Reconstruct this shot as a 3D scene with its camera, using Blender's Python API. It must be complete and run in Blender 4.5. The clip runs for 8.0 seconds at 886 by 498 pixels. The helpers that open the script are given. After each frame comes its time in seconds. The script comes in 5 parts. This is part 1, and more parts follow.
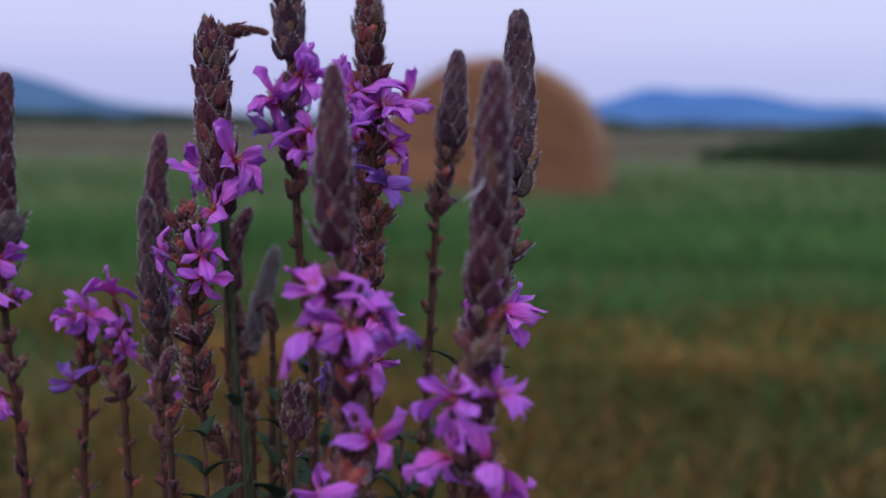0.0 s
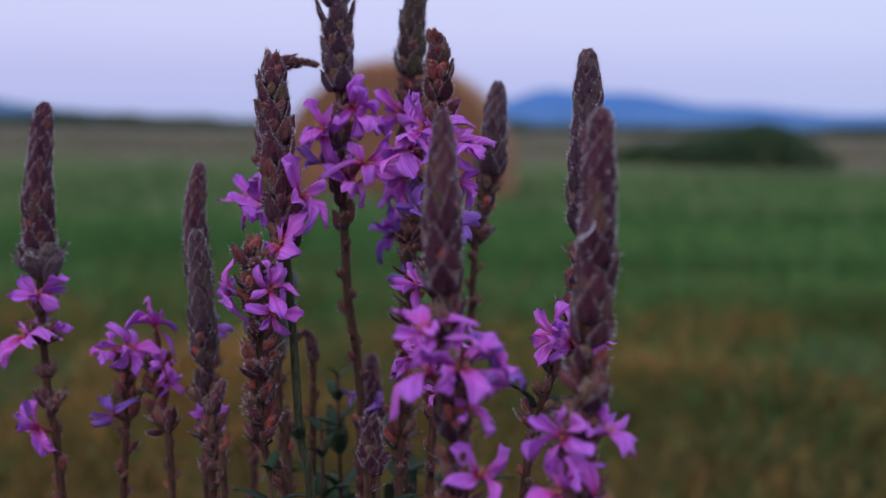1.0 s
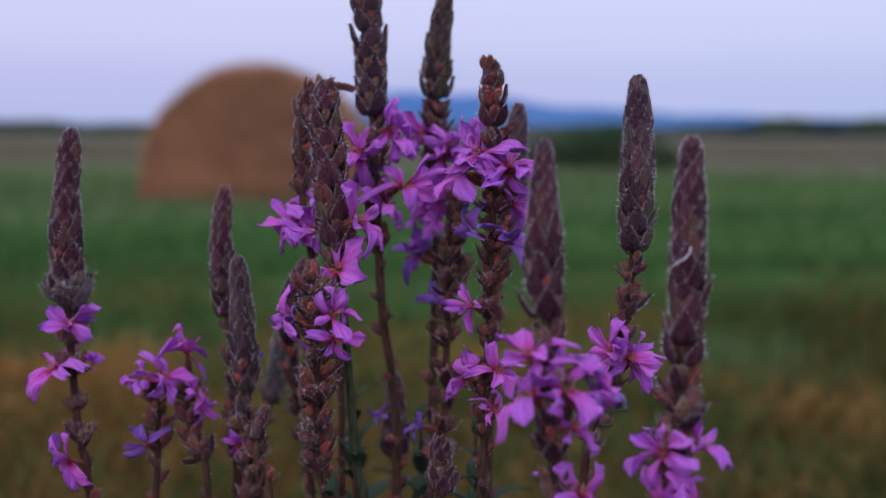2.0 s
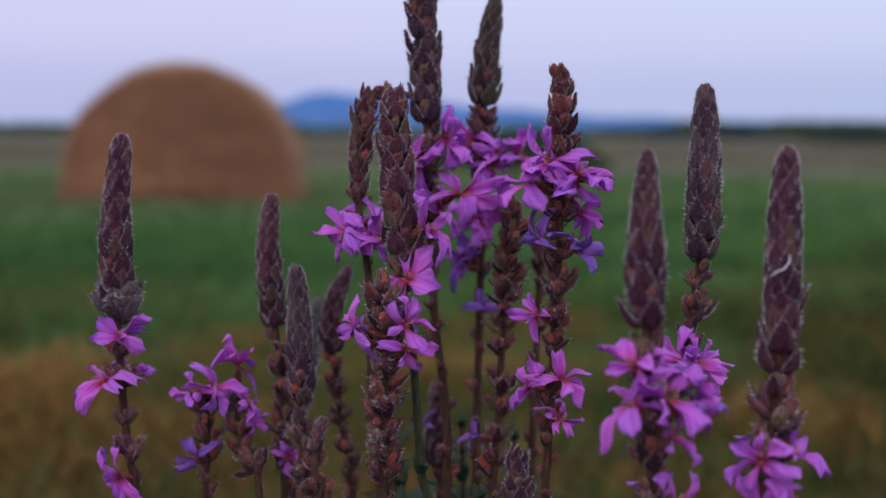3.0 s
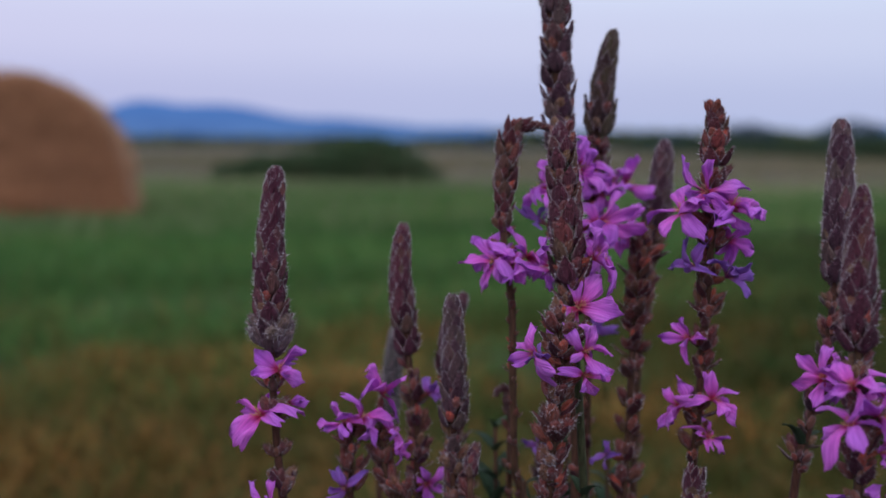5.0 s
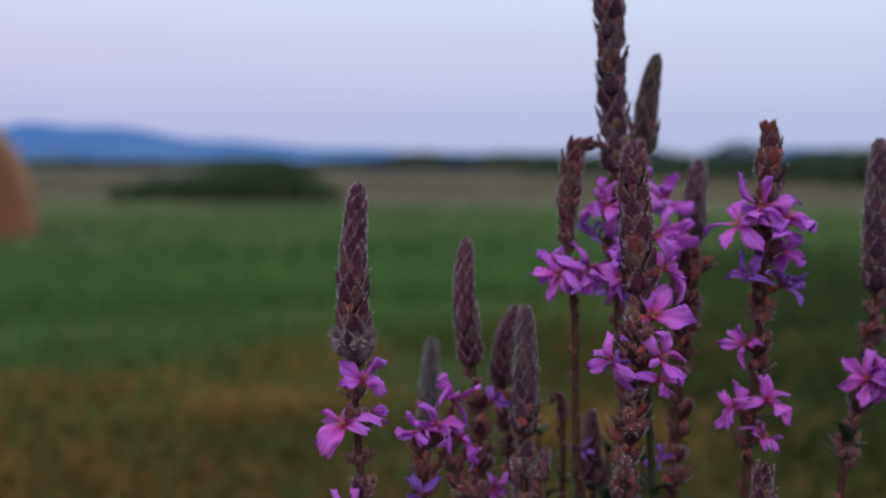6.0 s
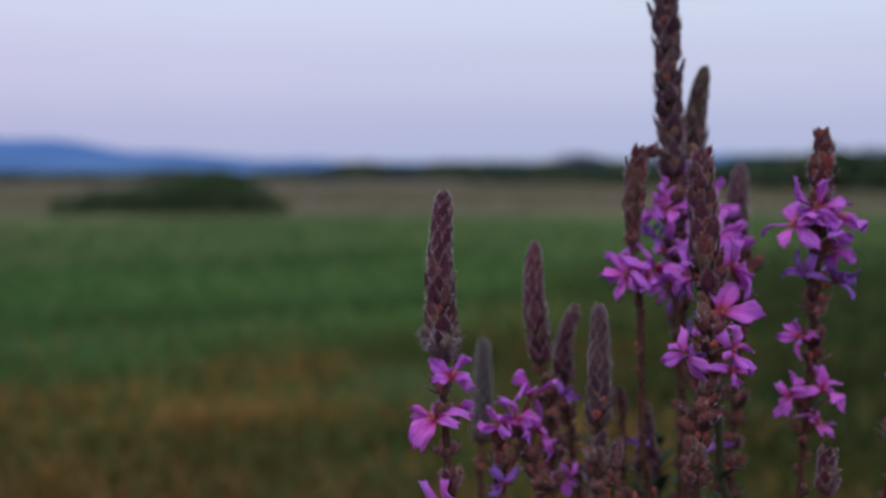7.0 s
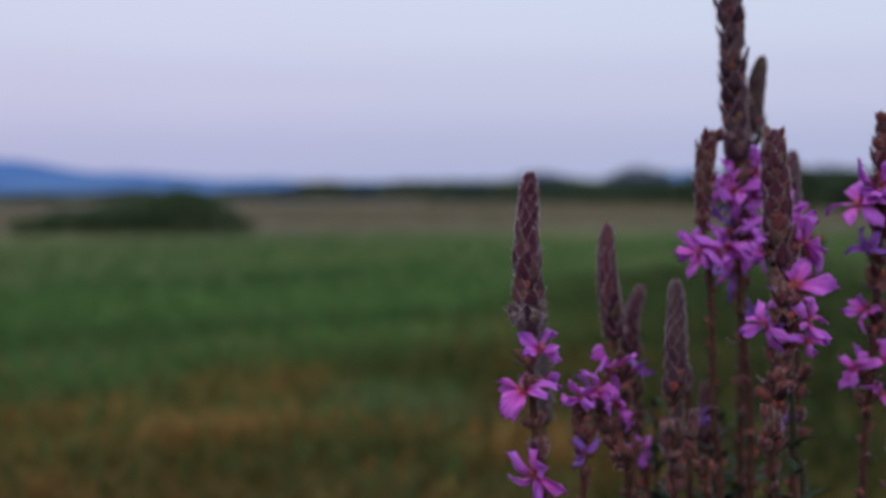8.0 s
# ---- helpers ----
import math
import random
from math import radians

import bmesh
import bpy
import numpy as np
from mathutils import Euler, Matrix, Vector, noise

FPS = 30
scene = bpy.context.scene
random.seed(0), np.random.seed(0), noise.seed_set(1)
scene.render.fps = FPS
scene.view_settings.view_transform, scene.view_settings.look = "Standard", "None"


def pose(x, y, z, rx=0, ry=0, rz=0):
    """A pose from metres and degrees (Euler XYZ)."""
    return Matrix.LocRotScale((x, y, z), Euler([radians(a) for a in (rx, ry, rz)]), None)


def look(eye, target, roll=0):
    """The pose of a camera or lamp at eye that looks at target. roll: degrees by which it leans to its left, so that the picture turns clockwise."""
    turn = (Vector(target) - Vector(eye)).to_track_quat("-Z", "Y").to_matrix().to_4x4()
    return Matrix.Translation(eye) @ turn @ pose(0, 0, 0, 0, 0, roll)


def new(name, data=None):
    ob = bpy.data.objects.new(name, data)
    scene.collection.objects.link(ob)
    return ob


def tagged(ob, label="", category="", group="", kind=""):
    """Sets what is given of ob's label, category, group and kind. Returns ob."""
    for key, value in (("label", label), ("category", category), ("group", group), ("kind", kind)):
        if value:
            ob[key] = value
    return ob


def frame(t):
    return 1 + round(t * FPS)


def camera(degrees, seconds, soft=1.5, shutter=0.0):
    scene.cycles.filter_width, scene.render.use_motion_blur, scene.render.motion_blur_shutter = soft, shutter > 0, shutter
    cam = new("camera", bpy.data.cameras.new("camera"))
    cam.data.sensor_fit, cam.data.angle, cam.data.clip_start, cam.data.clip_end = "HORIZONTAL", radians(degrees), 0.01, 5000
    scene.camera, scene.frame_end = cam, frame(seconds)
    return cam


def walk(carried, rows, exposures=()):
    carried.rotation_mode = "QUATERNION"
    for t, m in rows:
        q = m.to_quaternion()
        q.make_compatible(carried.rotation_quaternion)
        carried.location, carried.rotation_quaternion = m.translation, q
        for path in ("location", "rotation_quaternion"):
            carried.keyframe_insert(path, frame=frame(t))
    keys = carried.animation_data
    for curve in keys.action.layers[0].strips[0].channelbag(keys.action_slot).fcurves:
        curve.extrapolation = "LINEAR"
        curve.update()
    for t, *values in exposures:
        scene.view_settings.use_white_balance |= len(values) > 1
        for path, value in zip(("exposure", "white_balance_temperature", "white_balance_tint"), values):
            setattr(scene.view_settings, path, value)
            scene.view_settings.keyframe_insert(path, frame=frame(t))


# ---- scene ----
cam = camera(40.78, 8.0, soft=1.5)
PATH = [
    (0, (0.0061, -0.0285, 0.5576), (-0.0067, 1.9609, 0.3525), 0.7),
    (0.5, (-0.0237, -0.0267, 0.5592), (0.0432, 1.9621, 0.3590), 0.6),
    (1, (-0.0512, -0.0311, 0.5687), (0.1054, 1.9525, 0.3665), 0.8),
    (1.5, (-0.0790, -0.0356, 0.5712), (0.1779, 1.9378, 0.3722), 0.7),
    (1.7, (-0.0968, -0.0330, 0.5732), (0.2233, 1.9313, 0.3753), 0.47),
    (2.8, (-0.1601, -0.0163, 0.5778), (0.3397, 1.9106, 0.3847), 0.48),
    (3, (-0.1687, -0.0130, 0.5777), (0.3552, 1.9075, 0.3842), 0.5),
    (3.5, (-0.1956, -0.0068, 0.5813), (0.4021, 1.8921, 0.3886), 0.6),
    (4, (-0.2371, -0.0014, 0.5837), (0.4336, 1.8732, 0.3939), 0.5),
    (4.2, (-0.2469, 0.0003, 0.5829), (0.4402, 1.8696, 0.3996), 0.48),
    (5.3, (-0.3041, 0.0200, 0.5853), (0.5454, 1.8227, 0.4164), 0.14),
    (5.5, (-0.3193, 0.0204, 0.5837), (0.5599, 1.8095, 0.4222), -0.2),
    (5.8, (-0.3421, 0.0259, 0.5858), (0.5764, 1.7954, 0.4267), 0.08),
    (6, (-0.3533, 0.0283, 0.5826), (0.6024, 1.7799, 0.4460), 0.4),
    (6.5, (-0.3842, 0.0245, 0.5851), (0.6372, 1.7388, 0.4507), 0.1),
    (6.8, (-0.4054, 0.0279, 0.5857), (0.6273, 1.7357, 0.4561), -0.75),
    (7, (-0.4137, 0.0327, 0.5819), (0.6260, 1.7369, 0.4607), -0.2),
    (7.2, (-0.4210, 0.0321, 0.5762), (0.6327, 1.7282, 0.4631), -0.72),
    (7.5, (-0.4377, 0.0382, 0.5710), (0.6309, 1.7259, 0.4717), -0.7),
    (7.8, (-0.4582, 0.0420, 0.5694), (0.6263, 1.7197, 0.4747), -1.20),
    (8, (-0.4672, 0.0439, 0.5667), (0.6275, 1.7153, 0.4769), -0.5),
]
walk(cam, [(t, look(eye, target, roll)) for t, eye, target, roll in PATH], exposures=[(0.0, 0.06, 6050, 10), (1.5, 0.06, 6100, 10), (3.5, 0.05, 6350, 8), (5.5, 0.01, 6450, 7), (7.0, -0.09, 6550, 9), (8.0, -0.12, 6600, 10)])
cam.data.dof.use_dof = True
cam.data.dof.focus_distance = 0.403
cam.data.dof.aperture_fstop = 7.2
cam.data.dof.aperture_blades = 0

# ---- light: the sky after sunset ----
world = bpy.data.worlds.new("dusk_sky")
scene.world = world
world.use_nodes = True
wn, wl = world.node_tree.nodes, world.node_tree.links
wn.clear()
w_out = wn.new("ShaderNodeOutputWorld")
w_bg = wn.new("ShaderNodeBackground")
w_bg.inputs["Strength"].default_value = 1.0
w_tex = wn.new("ShaderNodeTexCoord")
w_sep = wn.new("ShaderNodeSeparateXYZ")
w_ramp = wn.new("ShaderNodeValToRGB")
w_ramp.color_ramp.interpolation = "EASE"
SKY = [(0.0, (0.10, 0.11, 0.10)), (0.495, (0.12, 0.13, 0.12)), (0.5, (0.44, 0.50, 0.76)), (0.515, (0.51, 0.53, 0.79)),
       (0.545, (0.63, 0.64, 0.875)), (0.57, (0.695, 0.735, 0.955)), (0.60, (0.74, 0.80, 1.0)), (0.72, (0.74, 0.82, 1.0)), (1.0, (0.76, 0.82, 1.0))]
while len(w_ramp.color_ramp.elements) < len(SKY):
    w_ramp.color_ramp.elements.new(0.5)
for el, (p, c) in zip(w_ramp.color_ramp.elements, SKY):
    el.position, el.color = p, (*c, 1)
w_map = wn.new("ShaderNodeMapRange")
w_map.inputs["From Min"].default_value, w_map.inputs["From Max"].default_value = -1.0, 1.0
w_noise = wn.new("ShaderNodeTexNoise")
w_noise.inputs["Scale"].default_value, w_noise.inputs["Detail"].default_value = 2.2, 3.0
w_mix = wn.new("ShaderNodeMix")
w_mix.data_type, w_mix.blend_type = "RGBA", "MULTIPLY"
w_mix.inputs[0].default_value = 0.06
wl.new(w_tex.outputs["Generated"], w_sep.inputs[0])
wl.new(w_sep.outputs["Z"], w_map.inputs["Value"])
wl.new(w_map.outputs[0], w_ramp.inputs[0])
wl.new(w_tex.outputs["Generated"], w_noise.inputs["Vector"])
wl.new(w_ramp.outputs[0], w_mix.inputs[6])
wl.new(w_noise.outputs[0], w_mix.inputs[7])
w_side = wn.new("ShaderNodeValToRGB")
w_side.color_ramp.elements[0].position, w_side.color_ramp.elements[0].color = 0.5, (1.02, 0.985, 1.0, 1)
w_side.color_ramp.elements[1].position, w_side.color_ramp.elements[1].color = 0.84, (0.98, 1.02, 1.0, 1)
w_map2 = wn.new("ShaderNodeMapRange")
w_map2.inputs["From Min"].default_value, w_map2.inputs["From Max"].default_value = -1.0, 1.0
w_mix2 = wn.new("ShaderNodeMix")
w_mix2.data_type, w_mix2.blend_type = "RGBA", "MULTIPLY"
w_mix2.inputs[0].default_value = 1.0
wl.new(w_sep.outputs["X"], w_map2.inputs["Value"])
wl.new(w_map2.outputs[0], w_side.inputs[0])
wl.new(w_mix.outputs[2], w_mix2.inputs[6])
wl.new(w_side.outputs[0], w_mix2.inputs[7])
wl.new(w_mix2.outputs[2], w_bg.inputs["Color"])
wl.new(w_bg.outputs[0], w_out.inputs["Surface"])

# broad warm fill added from high up to brighten the ground; the sun has set
sun = new("soft_fill_sun", bpy.data.lights.new("soft_fill_sun", "SUN"))
sun.data.energy, sun.data.angle, sun.data.color = 0.9, radians(60), (1.0, 0.90, 0.84)
sun.matrix_world = look((-3, -2, 6), (0, 2, 0))


# ---- materials ----
def material(name):
    m = bpy.data.materials.new(name)
    m.use_nodes = True
    return m, m.node_tree.nodes, m.node_tree.links, m.node_tree.nodes["Principled BSDF"]


def ramp(nodes, stops, ease="LINEAR"):
    r = nodes.new("ShaderNodeValToRGB")
    r.color_ramp.interpolation = ease
    while len(r.color_ramp.elements) < len(stops):
        r.color_ramp.elements.new(0.5)
    for e, (p, c) in zip(r.color_ramp.elements, stops):
        e.position, e.color = p, (*c, 1)
    return r


def mix(nodes, links, a, b, fac, blend="MIX"):
    n = nodes.new("ShaderNodeMix")
    n.data_type, n.blend_type = "RGBA", blend
    for k, v in ((0, fac), (6, a), (7, b)):
        if hasattr(v, "is_linked"):
            links.new(v, n.inputs[k])
        else:
            n.inputs[k].default_value = v if k == 0 else (*v, 1)
    return n.outputs[2]


def noise_node(nodes, links, scale, detail=3.0, coord="Object", rough=0.55):
    tc = nodes.new("ShaderNodeTexCoord")
    n = nodes.new("ShaderNodeTexNoise")
    n.inputs["Scale"].default_value, n.inputs["Detail"].default_value, n.inputs["Roughness"].default_value = scale, detail, rough
    links.new(tc.outputs[coord], n.inputs["Vector"])
    return n.outputs[0]


def bump(nodes, links, height, bsdf, strength, distance):
    b = nodes.new("ShaderNodeBump")
    b.inputs["Strength"].default_value, b.inputs["Distance"].default_value = strength, distance
    links.new(height, b.inputs["Height"])
    links.new(b.outputs[0], bsdf.inputs["Normal"])


def plant_skin(name, tones, speckle, rough=0.75, sheen=0.08, fine=1.0):
    """Plant tissue: a tone for each piece, mottled over its length, with a downy sheen."""
    m, nd, ln, bs = material(name)
    info = nd.new("ShaderNodeObjectInfo")
    base = ramp(nd, tones)
    ln.new(info.outputs["Random"], base.inputs[0])
    n1 = noise_node(nd, ln, 5.0 if fine == 1.0 else 900 * fine)
    spots = ramp(nd, [(0.56, (0, 0, 0)), (0.80, (0.8, 0.8, 0.8))])
    ln.new(n1, spots.inputs[0])
    col = mix(nd, ln, base.outputs[0], speckle, spots.outputs[0])
    # fine ribs along the piece
    tc = nd.new("ShaderNodeTexCoord")
    mp = nd.new("ShaderNodeMapping")
    mp.inputs["Scale"].default_value = (9.0, 13.0, 2.4) if fine == 1.0 else (3500 * fine, 3500 * fine, 700 * fine)
    ln.new(tc.outputs["Object"], mp.inputs[0])
    ribs = nd.new("ShaderNodeTexNoise")
    ribs.inputs["Scale"].default_value, ribs.inputs["Detail"].default_value = 1.0, 3.0
    ln.new(mp.outputs[0], ribs.inputs["Vector"])
    n2 = ribs.outputs[0]
    shade = ramp(nd, [(0.34, (0.55, 0.53, 0.55)), (0.52, (0.97, 0.97, 0.97)), (0.68, (1.40, 1.36, 1.36))])
    ln.new(n2, shade.inputs[0])
    col = mix(nd, ln, col, shade.outputs[0], 1.0, "MULTIPLY")
    ln.new(col, bs.inputs["Base Color"])
    bs.inputs["Roughness"].default_value = rough
    bs.inputs["Specular IOR Level"].default_value = 0.08
    bs.inputs["Sheen Weight"].default_value = sheen
    bs.inputs["Sheen Tint"].default_value = (0.85, 0.78, 0.92, 1)
    bump(nd, ln, n2, bs, 0.6, 0.06 if fine == 1.0 else 0.0003)
    return m


M_BRACT = plant_skin("purple_bract", [(0.0, (0.073, 0.017, 0.036)), (0.5, (0.119, 0.032, 0.059)), (0.85, (0.168, 0.052, 0.075)), (0.95, (0.162, 0.094, 0.066)), (1.0, (0.261, 0.071, 0.079))], (0.199, 0.082, 0.099))
M_BRACT_OLIVE = plant_skin("olive_bract", [(0.0, (0.073, 0.037, 0.040)), (0.5, (0.110, 0.062, 0.054)), (1.0, (0.129, 0.107, 0.062))], (0.162, 0.124, 0.098))
M_BRACT_GREY = plant_skin("grey_bract", [(0.0, (0.066, 0.057, 0.066)), (1.0, (0.090, 0.084, 0.078))], (0.096, 0.090, 0.090))
M_BRACT_DUSKY = plant_skin("dusky_bract", [(0.0, (0.081, 0.032, 0.056)), (0.5, (0.134, 0.066, 0.091)), (0.85, (0.148, 0.103, 0.093)), (1.0, (0.201, 0.085, 0.106))], (0.221, 0.141, 0.169))
M_CALYX_DOWNY = plant_skin("downy_calyx", [(0.0, (0.128, 0.061, 0.086)), (0.6, (0.170, 0.101, 0.117)), (1.0, (0.187, 0.122, 0.094))], (0.255, 0.173, 0.203), sheen=0.3)
M_BRACT_DRY = plant_skin("dry_bract", [(0.0, (0.078, 0.019, 0.029)), (0.5, (0.152, 0.039, 0.051)), (0.85, (0.176, 0.096, 0.071)), (1.0, (0.353, 0.082, 0.080))], (0.296, 0.144, 0.144))
M_CALYX = plant_skin("calyx", [(0.0, (0.177, 0.039, 0.052)), (0.4, (0.259, 0.081, 0.073)), (0.7, (0.259, 0.146, 0.073)), (0.9, (0.334, 0.086, 0.071)), (1.0, (0.701, 0.111, 0.077))], (0.317, 0.162, 0.133), sheen=0.2)
M_CALYX_DRY = plant_skin("dry_calyx", [(0.0, (0.163, 0.034, 0.036)), (0.4, (0.275, 0.062, 0.051)), (0.62, (0.219, 0.106, 0.058)), (0.85, (0.352, 0.081, 0.058)), (1.0, (0.676, 0.122, 0.073))], (0.282, 0.116, 0.091), sheen=0.2)
M_CALYX_RED = plant_skin("red_flower_cup", [(0.0, (0.215, 0.053, 0.050)), (0.5, (0.329, 0.081, 0.059)), (1.0, (0.472, 0.099, 0.059))], (0.286, 0.139, 0.079), sheen=0.15)
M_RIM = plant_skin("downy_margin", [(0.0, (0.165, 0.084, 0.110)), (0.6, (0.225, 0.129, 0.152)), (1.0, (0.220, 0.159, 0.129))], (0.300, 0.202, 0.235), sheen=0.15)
M_STEM = plant_skin("reddish_stem", [(0.0, (0.080, 0.034, 0.026)), (1.0, (0.095, 0.050, 0.034))], (0.075, 0.056, 0.032), 0.65, 0.06, 0.25)
M_STEM_GREEN = plant_skin("green_stem", [(0.0, (0.044, 0.050, 0.025)), (1.0, (0.052, 0.058, 0.030))], (0.063, 0.039, 0.028), 0.65, 0.06, 0.25)
M_LEAF = plant_skin("plant_leaf", [(0.0, (0.028, 0.058, 0.032)), (1.0, (0.046, 0.078, 0.036))], (0.066, 0.074, 0.040), 0.6, 0.05, 0.2)

M_HAIR, nd, ln, bs = material("down_hair")
n = noise_node(nd, ln, 300.0)
r = ramp(nd, [(0.3, (0.56, 0.49, 0.58)), (0.7, (0.74, 0.68, 0.76))])
ln.new(n, r.inputs[0])
ln.new(r.outputs[0], bs.inputs["Base Color"])
bs.inputs["Roughness"].default_value = 0.8

M_STAMEN, nd, ln, bs = material("stamen")
n = noise_node(nd, ln, 500.0)
r = ramp(nd, [(0.35, (0.55, 0.10, 0.22)), (0.6, (0.70, 0.42, 0.16))])
ln.new(n, r.inputs[0])
ln.new(r.outputs[0], bs.inputs["Base Color"])


def petal_material(name, tip, mid, base):
    m, nd, ln, bs = material(name)
    tc = nd.new("ShaderNodeTexCoord")
    sep = nd.new("ShaderNodeSeparateXYZ")
    ln.new(tc.outputs["Object"], sep.inputs[0])
    along = ramp(nd, [(0.0, base), (0.13, base), (0.34, mid), (0.85, tip)])
    ln.new(sep.outputs["X"], along.inputs[0])
    # fine darker veins that run along the petal
    mp = nd.new("ShaderNodeMapping")
    mp.inputs["Scale"].default_value = (1.2, 16.0, 1.0)
    ln.new(tc.outputs["Object"], mp.inputs[0])
    vein = nd.new("ShaderNodeTexNoise")
    vein.inputs["Scale"].default_value, vein.inputs["Detail"].default_value = 1.8, 3.0
    ln.new(mp.outputs[0], vein.inputs["Vector"])
    vr = ramp(nd, [(0.34, (0.74, 0.62, 0.80)), (0.60, (1.06, 1.06, 1.04))])
    ln.new(vein.outputs[0], vr.inputs[0])
    col = mix(nd, ln, along.outputs[0], vr.outputs[0], 1.0, "MULTIPLY")
    # the deeper-coloured midrib
    rib = nd.new("ShaderNodeMath")
    rib.operation = "ABSOLUTE"
    ln.new(sep.outputs["Y"], rib.inputs[0])
    rr = ramp(nd, [(0.0, (0.80, 0.58, 0.82)), (0.05, (1, 1, 1))])
    ln.new(rib.outputs[0], rr.inputs[0])
    col = mix(nd, ln, col, rr.outputs[0], 0.8, "MULTIPLY")
    info = nd.new("ShaderNodeObjectInfo")
    tone = ramp(nd, [(0.0, (0.86, 0.84, 0.98)), (0.6, (1.0, 1.0, 1.0)), (1.0, (1.1, 0.92, 0.98))])
    ln.new(info.outputs["Random"], tone.inputs[0])
    col = mix(nd, ln, col, tone.outputs[0], 1.0, "MULTIPLY")
    ln.new(col, bs.inputs["Base Color"])
    bs.inputs["Roughness"].default_value = 0.6
    bs.inputs["Specular IOR Level"].default_value = 0.25
    bs.inputs["Sheen Weight"].default_value = 0.1
    bump(nd, ln, vein.outputs[0], bs, 0.4, 0.06)
    tr = nd.new("ShaderNodeBsdfTranslucent")
    ln.new(col, tr.inputs["Color"])
    ms = nd.new("ShaderNodeMixShader")
    ms.inputs[0].default_value = 0.3
    ln.new(bs.outputs[0], ms.inputs[1])
    ln.new(tr.outputs[0], ms.inputs[2])
    ln.new(ms.outputs[0], nd["Material Output"].inputs["Surface"])
    return m


M_PETAL = petal_material("petal_magenta_violet", (0.814, 0.257, 0.978), (0.836, 0.190, 0.824), (0.594, 0.033, 0.144))
M_PETAL_WILTED = petal_material("petal_wilted_violet", (0.42, 0.20, 0.74), (0.44, 0.16, 0.64), (0.36, 0.05, 0.18))


def blades_material(name, tones, rough=0.7):
    m, nd, ln, bs = material(name)
    geo = nd.new("ShaderNodeNewGeometry")
    c = ramp(nd, tones)
    ln.new(geo.outputs["Random Per Island"], c.inputs[0])
    # streaks left by the mowing, longer than they are deep
    tc = nd.new("ShaderNodeTexCoord")
    mp = nd.new("ShaderNodeMapping")
    mp.inputs["Rotation"].default_value = (0, 0, radians(16))
    mp.inputs["Scale"].default_value = (0.16, 0.75, 0.75)
    ln.new(tc.outputs["Object"], mp.inputs[0])
    streak = nd.new("ShaderNodeTexNoise")
    streak.inputs["Scale"].default_value, streak.inputs["Detail"].default_value = 1.3, 5.0
    ln.new(mp.outputs[0], streak.inputs["Vector"])
    big = streak.outputs[0]
    sh = ramp(nd, [(0.32, (0.58, 0.66, 0.58)), (0.5, (0.95, 0.95, 0.92)), (0.68, (1.4, 1.2, 1.15))])
    ln.new(big, sh.inputs[0])
    ln.new(mix(nd, ln, c.outputs[0], sh.outputs[0], 1.0, "MULTIPLY"), bs.inputs["Base Color"])
    bs.inputs["Roughness"].default_value = rough
    bs.inputs["Specular IOR Level"].default_value = 0.08
    return m


M_GRASS = blades_material("field_grass", [(0.0, (0.051, 0.140, 0.039)), (0.5, (0.077, 0.183, 0.050)), (0.85, (0.109, 0.205, 0.063)), (1.0, (0.174, 0.190, 0.079))])
M_GRASS_PALE = blades_material("pale_field_grass", [(0.0, (0.150, 0.220, 0.101)), (0.5, (0.211, 0.269, 0.134)), (1.0, (0.293, 0.287, 0.181))])
M_DRY = blades_material("dry_grass", [(0.0, (0.216, 0.098, 0.031)), (0.5, (0.273, 0.144, 0.051)), (0.8, (0.145, 0.110, 0.033)), (1.0, (0.065, 0.098, 0.023))])
M_RANK = blades_material("rank_grass", [(0.0, (0.046, 0.059, 0.014)), (0.5, (0.066, 0.073, 0.019)), (0.85, (0.092, 0.070, 0.022)), (1.0, (0.149, 0.075, 0.026))])
M_OLIVE = blades_material("olive_grass", [(0.0, (0.078, 0.104, 0.026)), (0.5, (0.105, 0.123, 0.034)), (0.85, (0.139, 0.129, 0.042)), (1.0, (0.189, 0.120, 0.045))])
# darker green blades for the eastern stretch of grass
M_DARK_EAST = blades_material("dark_east_grass", [(0.0, (0.022, 0.046, 0.014)), (0.6, (0.030, 0.058, 0.018)), (1.0, (0.044, 0.060, 0.020))])
M_TUFT = blades_material("dry_tuft", [(0.0, (0.285, 0.118, 0.033)), (0.5, (0.336, 0.158, 0.048)), (0.8, (0.202, 0.153, 0.048)), (1.0, (0.152, 0.133, 0.039))])
M_STUBBLE = blades_material("pale_stubble", [(0.0, (0.174, 0.155, 0.106)), (0.6, (0.224, 0.193, 0.135)), (1.0, (0.133, 0.164, 0.089))])
M_BUSH = blades_material("bush_leaves", [(0.0, (0.049, 0.088, 0.046)), (0.6, (0.070, 0.116, 0.058)), (1.0, (0.103, 0.142, 0.070))])
# dark tree green with the blue haze of distance mixed into the leaf colour
M_FAR = blades_material("far_leaves_blue_haze", [(0.0, (0.032, 0.066, 0.108)), (0.6, (0.044, 0.086, 0.124)), (1.0, (0.067, 0.108, 0.113))])
# olive hedge green, its colour lightened to stand for haze in between
M_HEDGE = blades_material("hazed_hedge_leaves", [(0.0, (0.075, 0.115, 0.077)), (0.6, (0.107, 0.147, 0.088)), (1.0, (0.156, 0.177, 0.090))])
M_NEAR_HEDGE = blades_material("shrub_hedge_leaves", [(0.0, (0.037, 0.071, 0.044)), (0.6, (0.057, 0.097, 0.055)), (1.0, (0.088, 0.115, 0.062))])
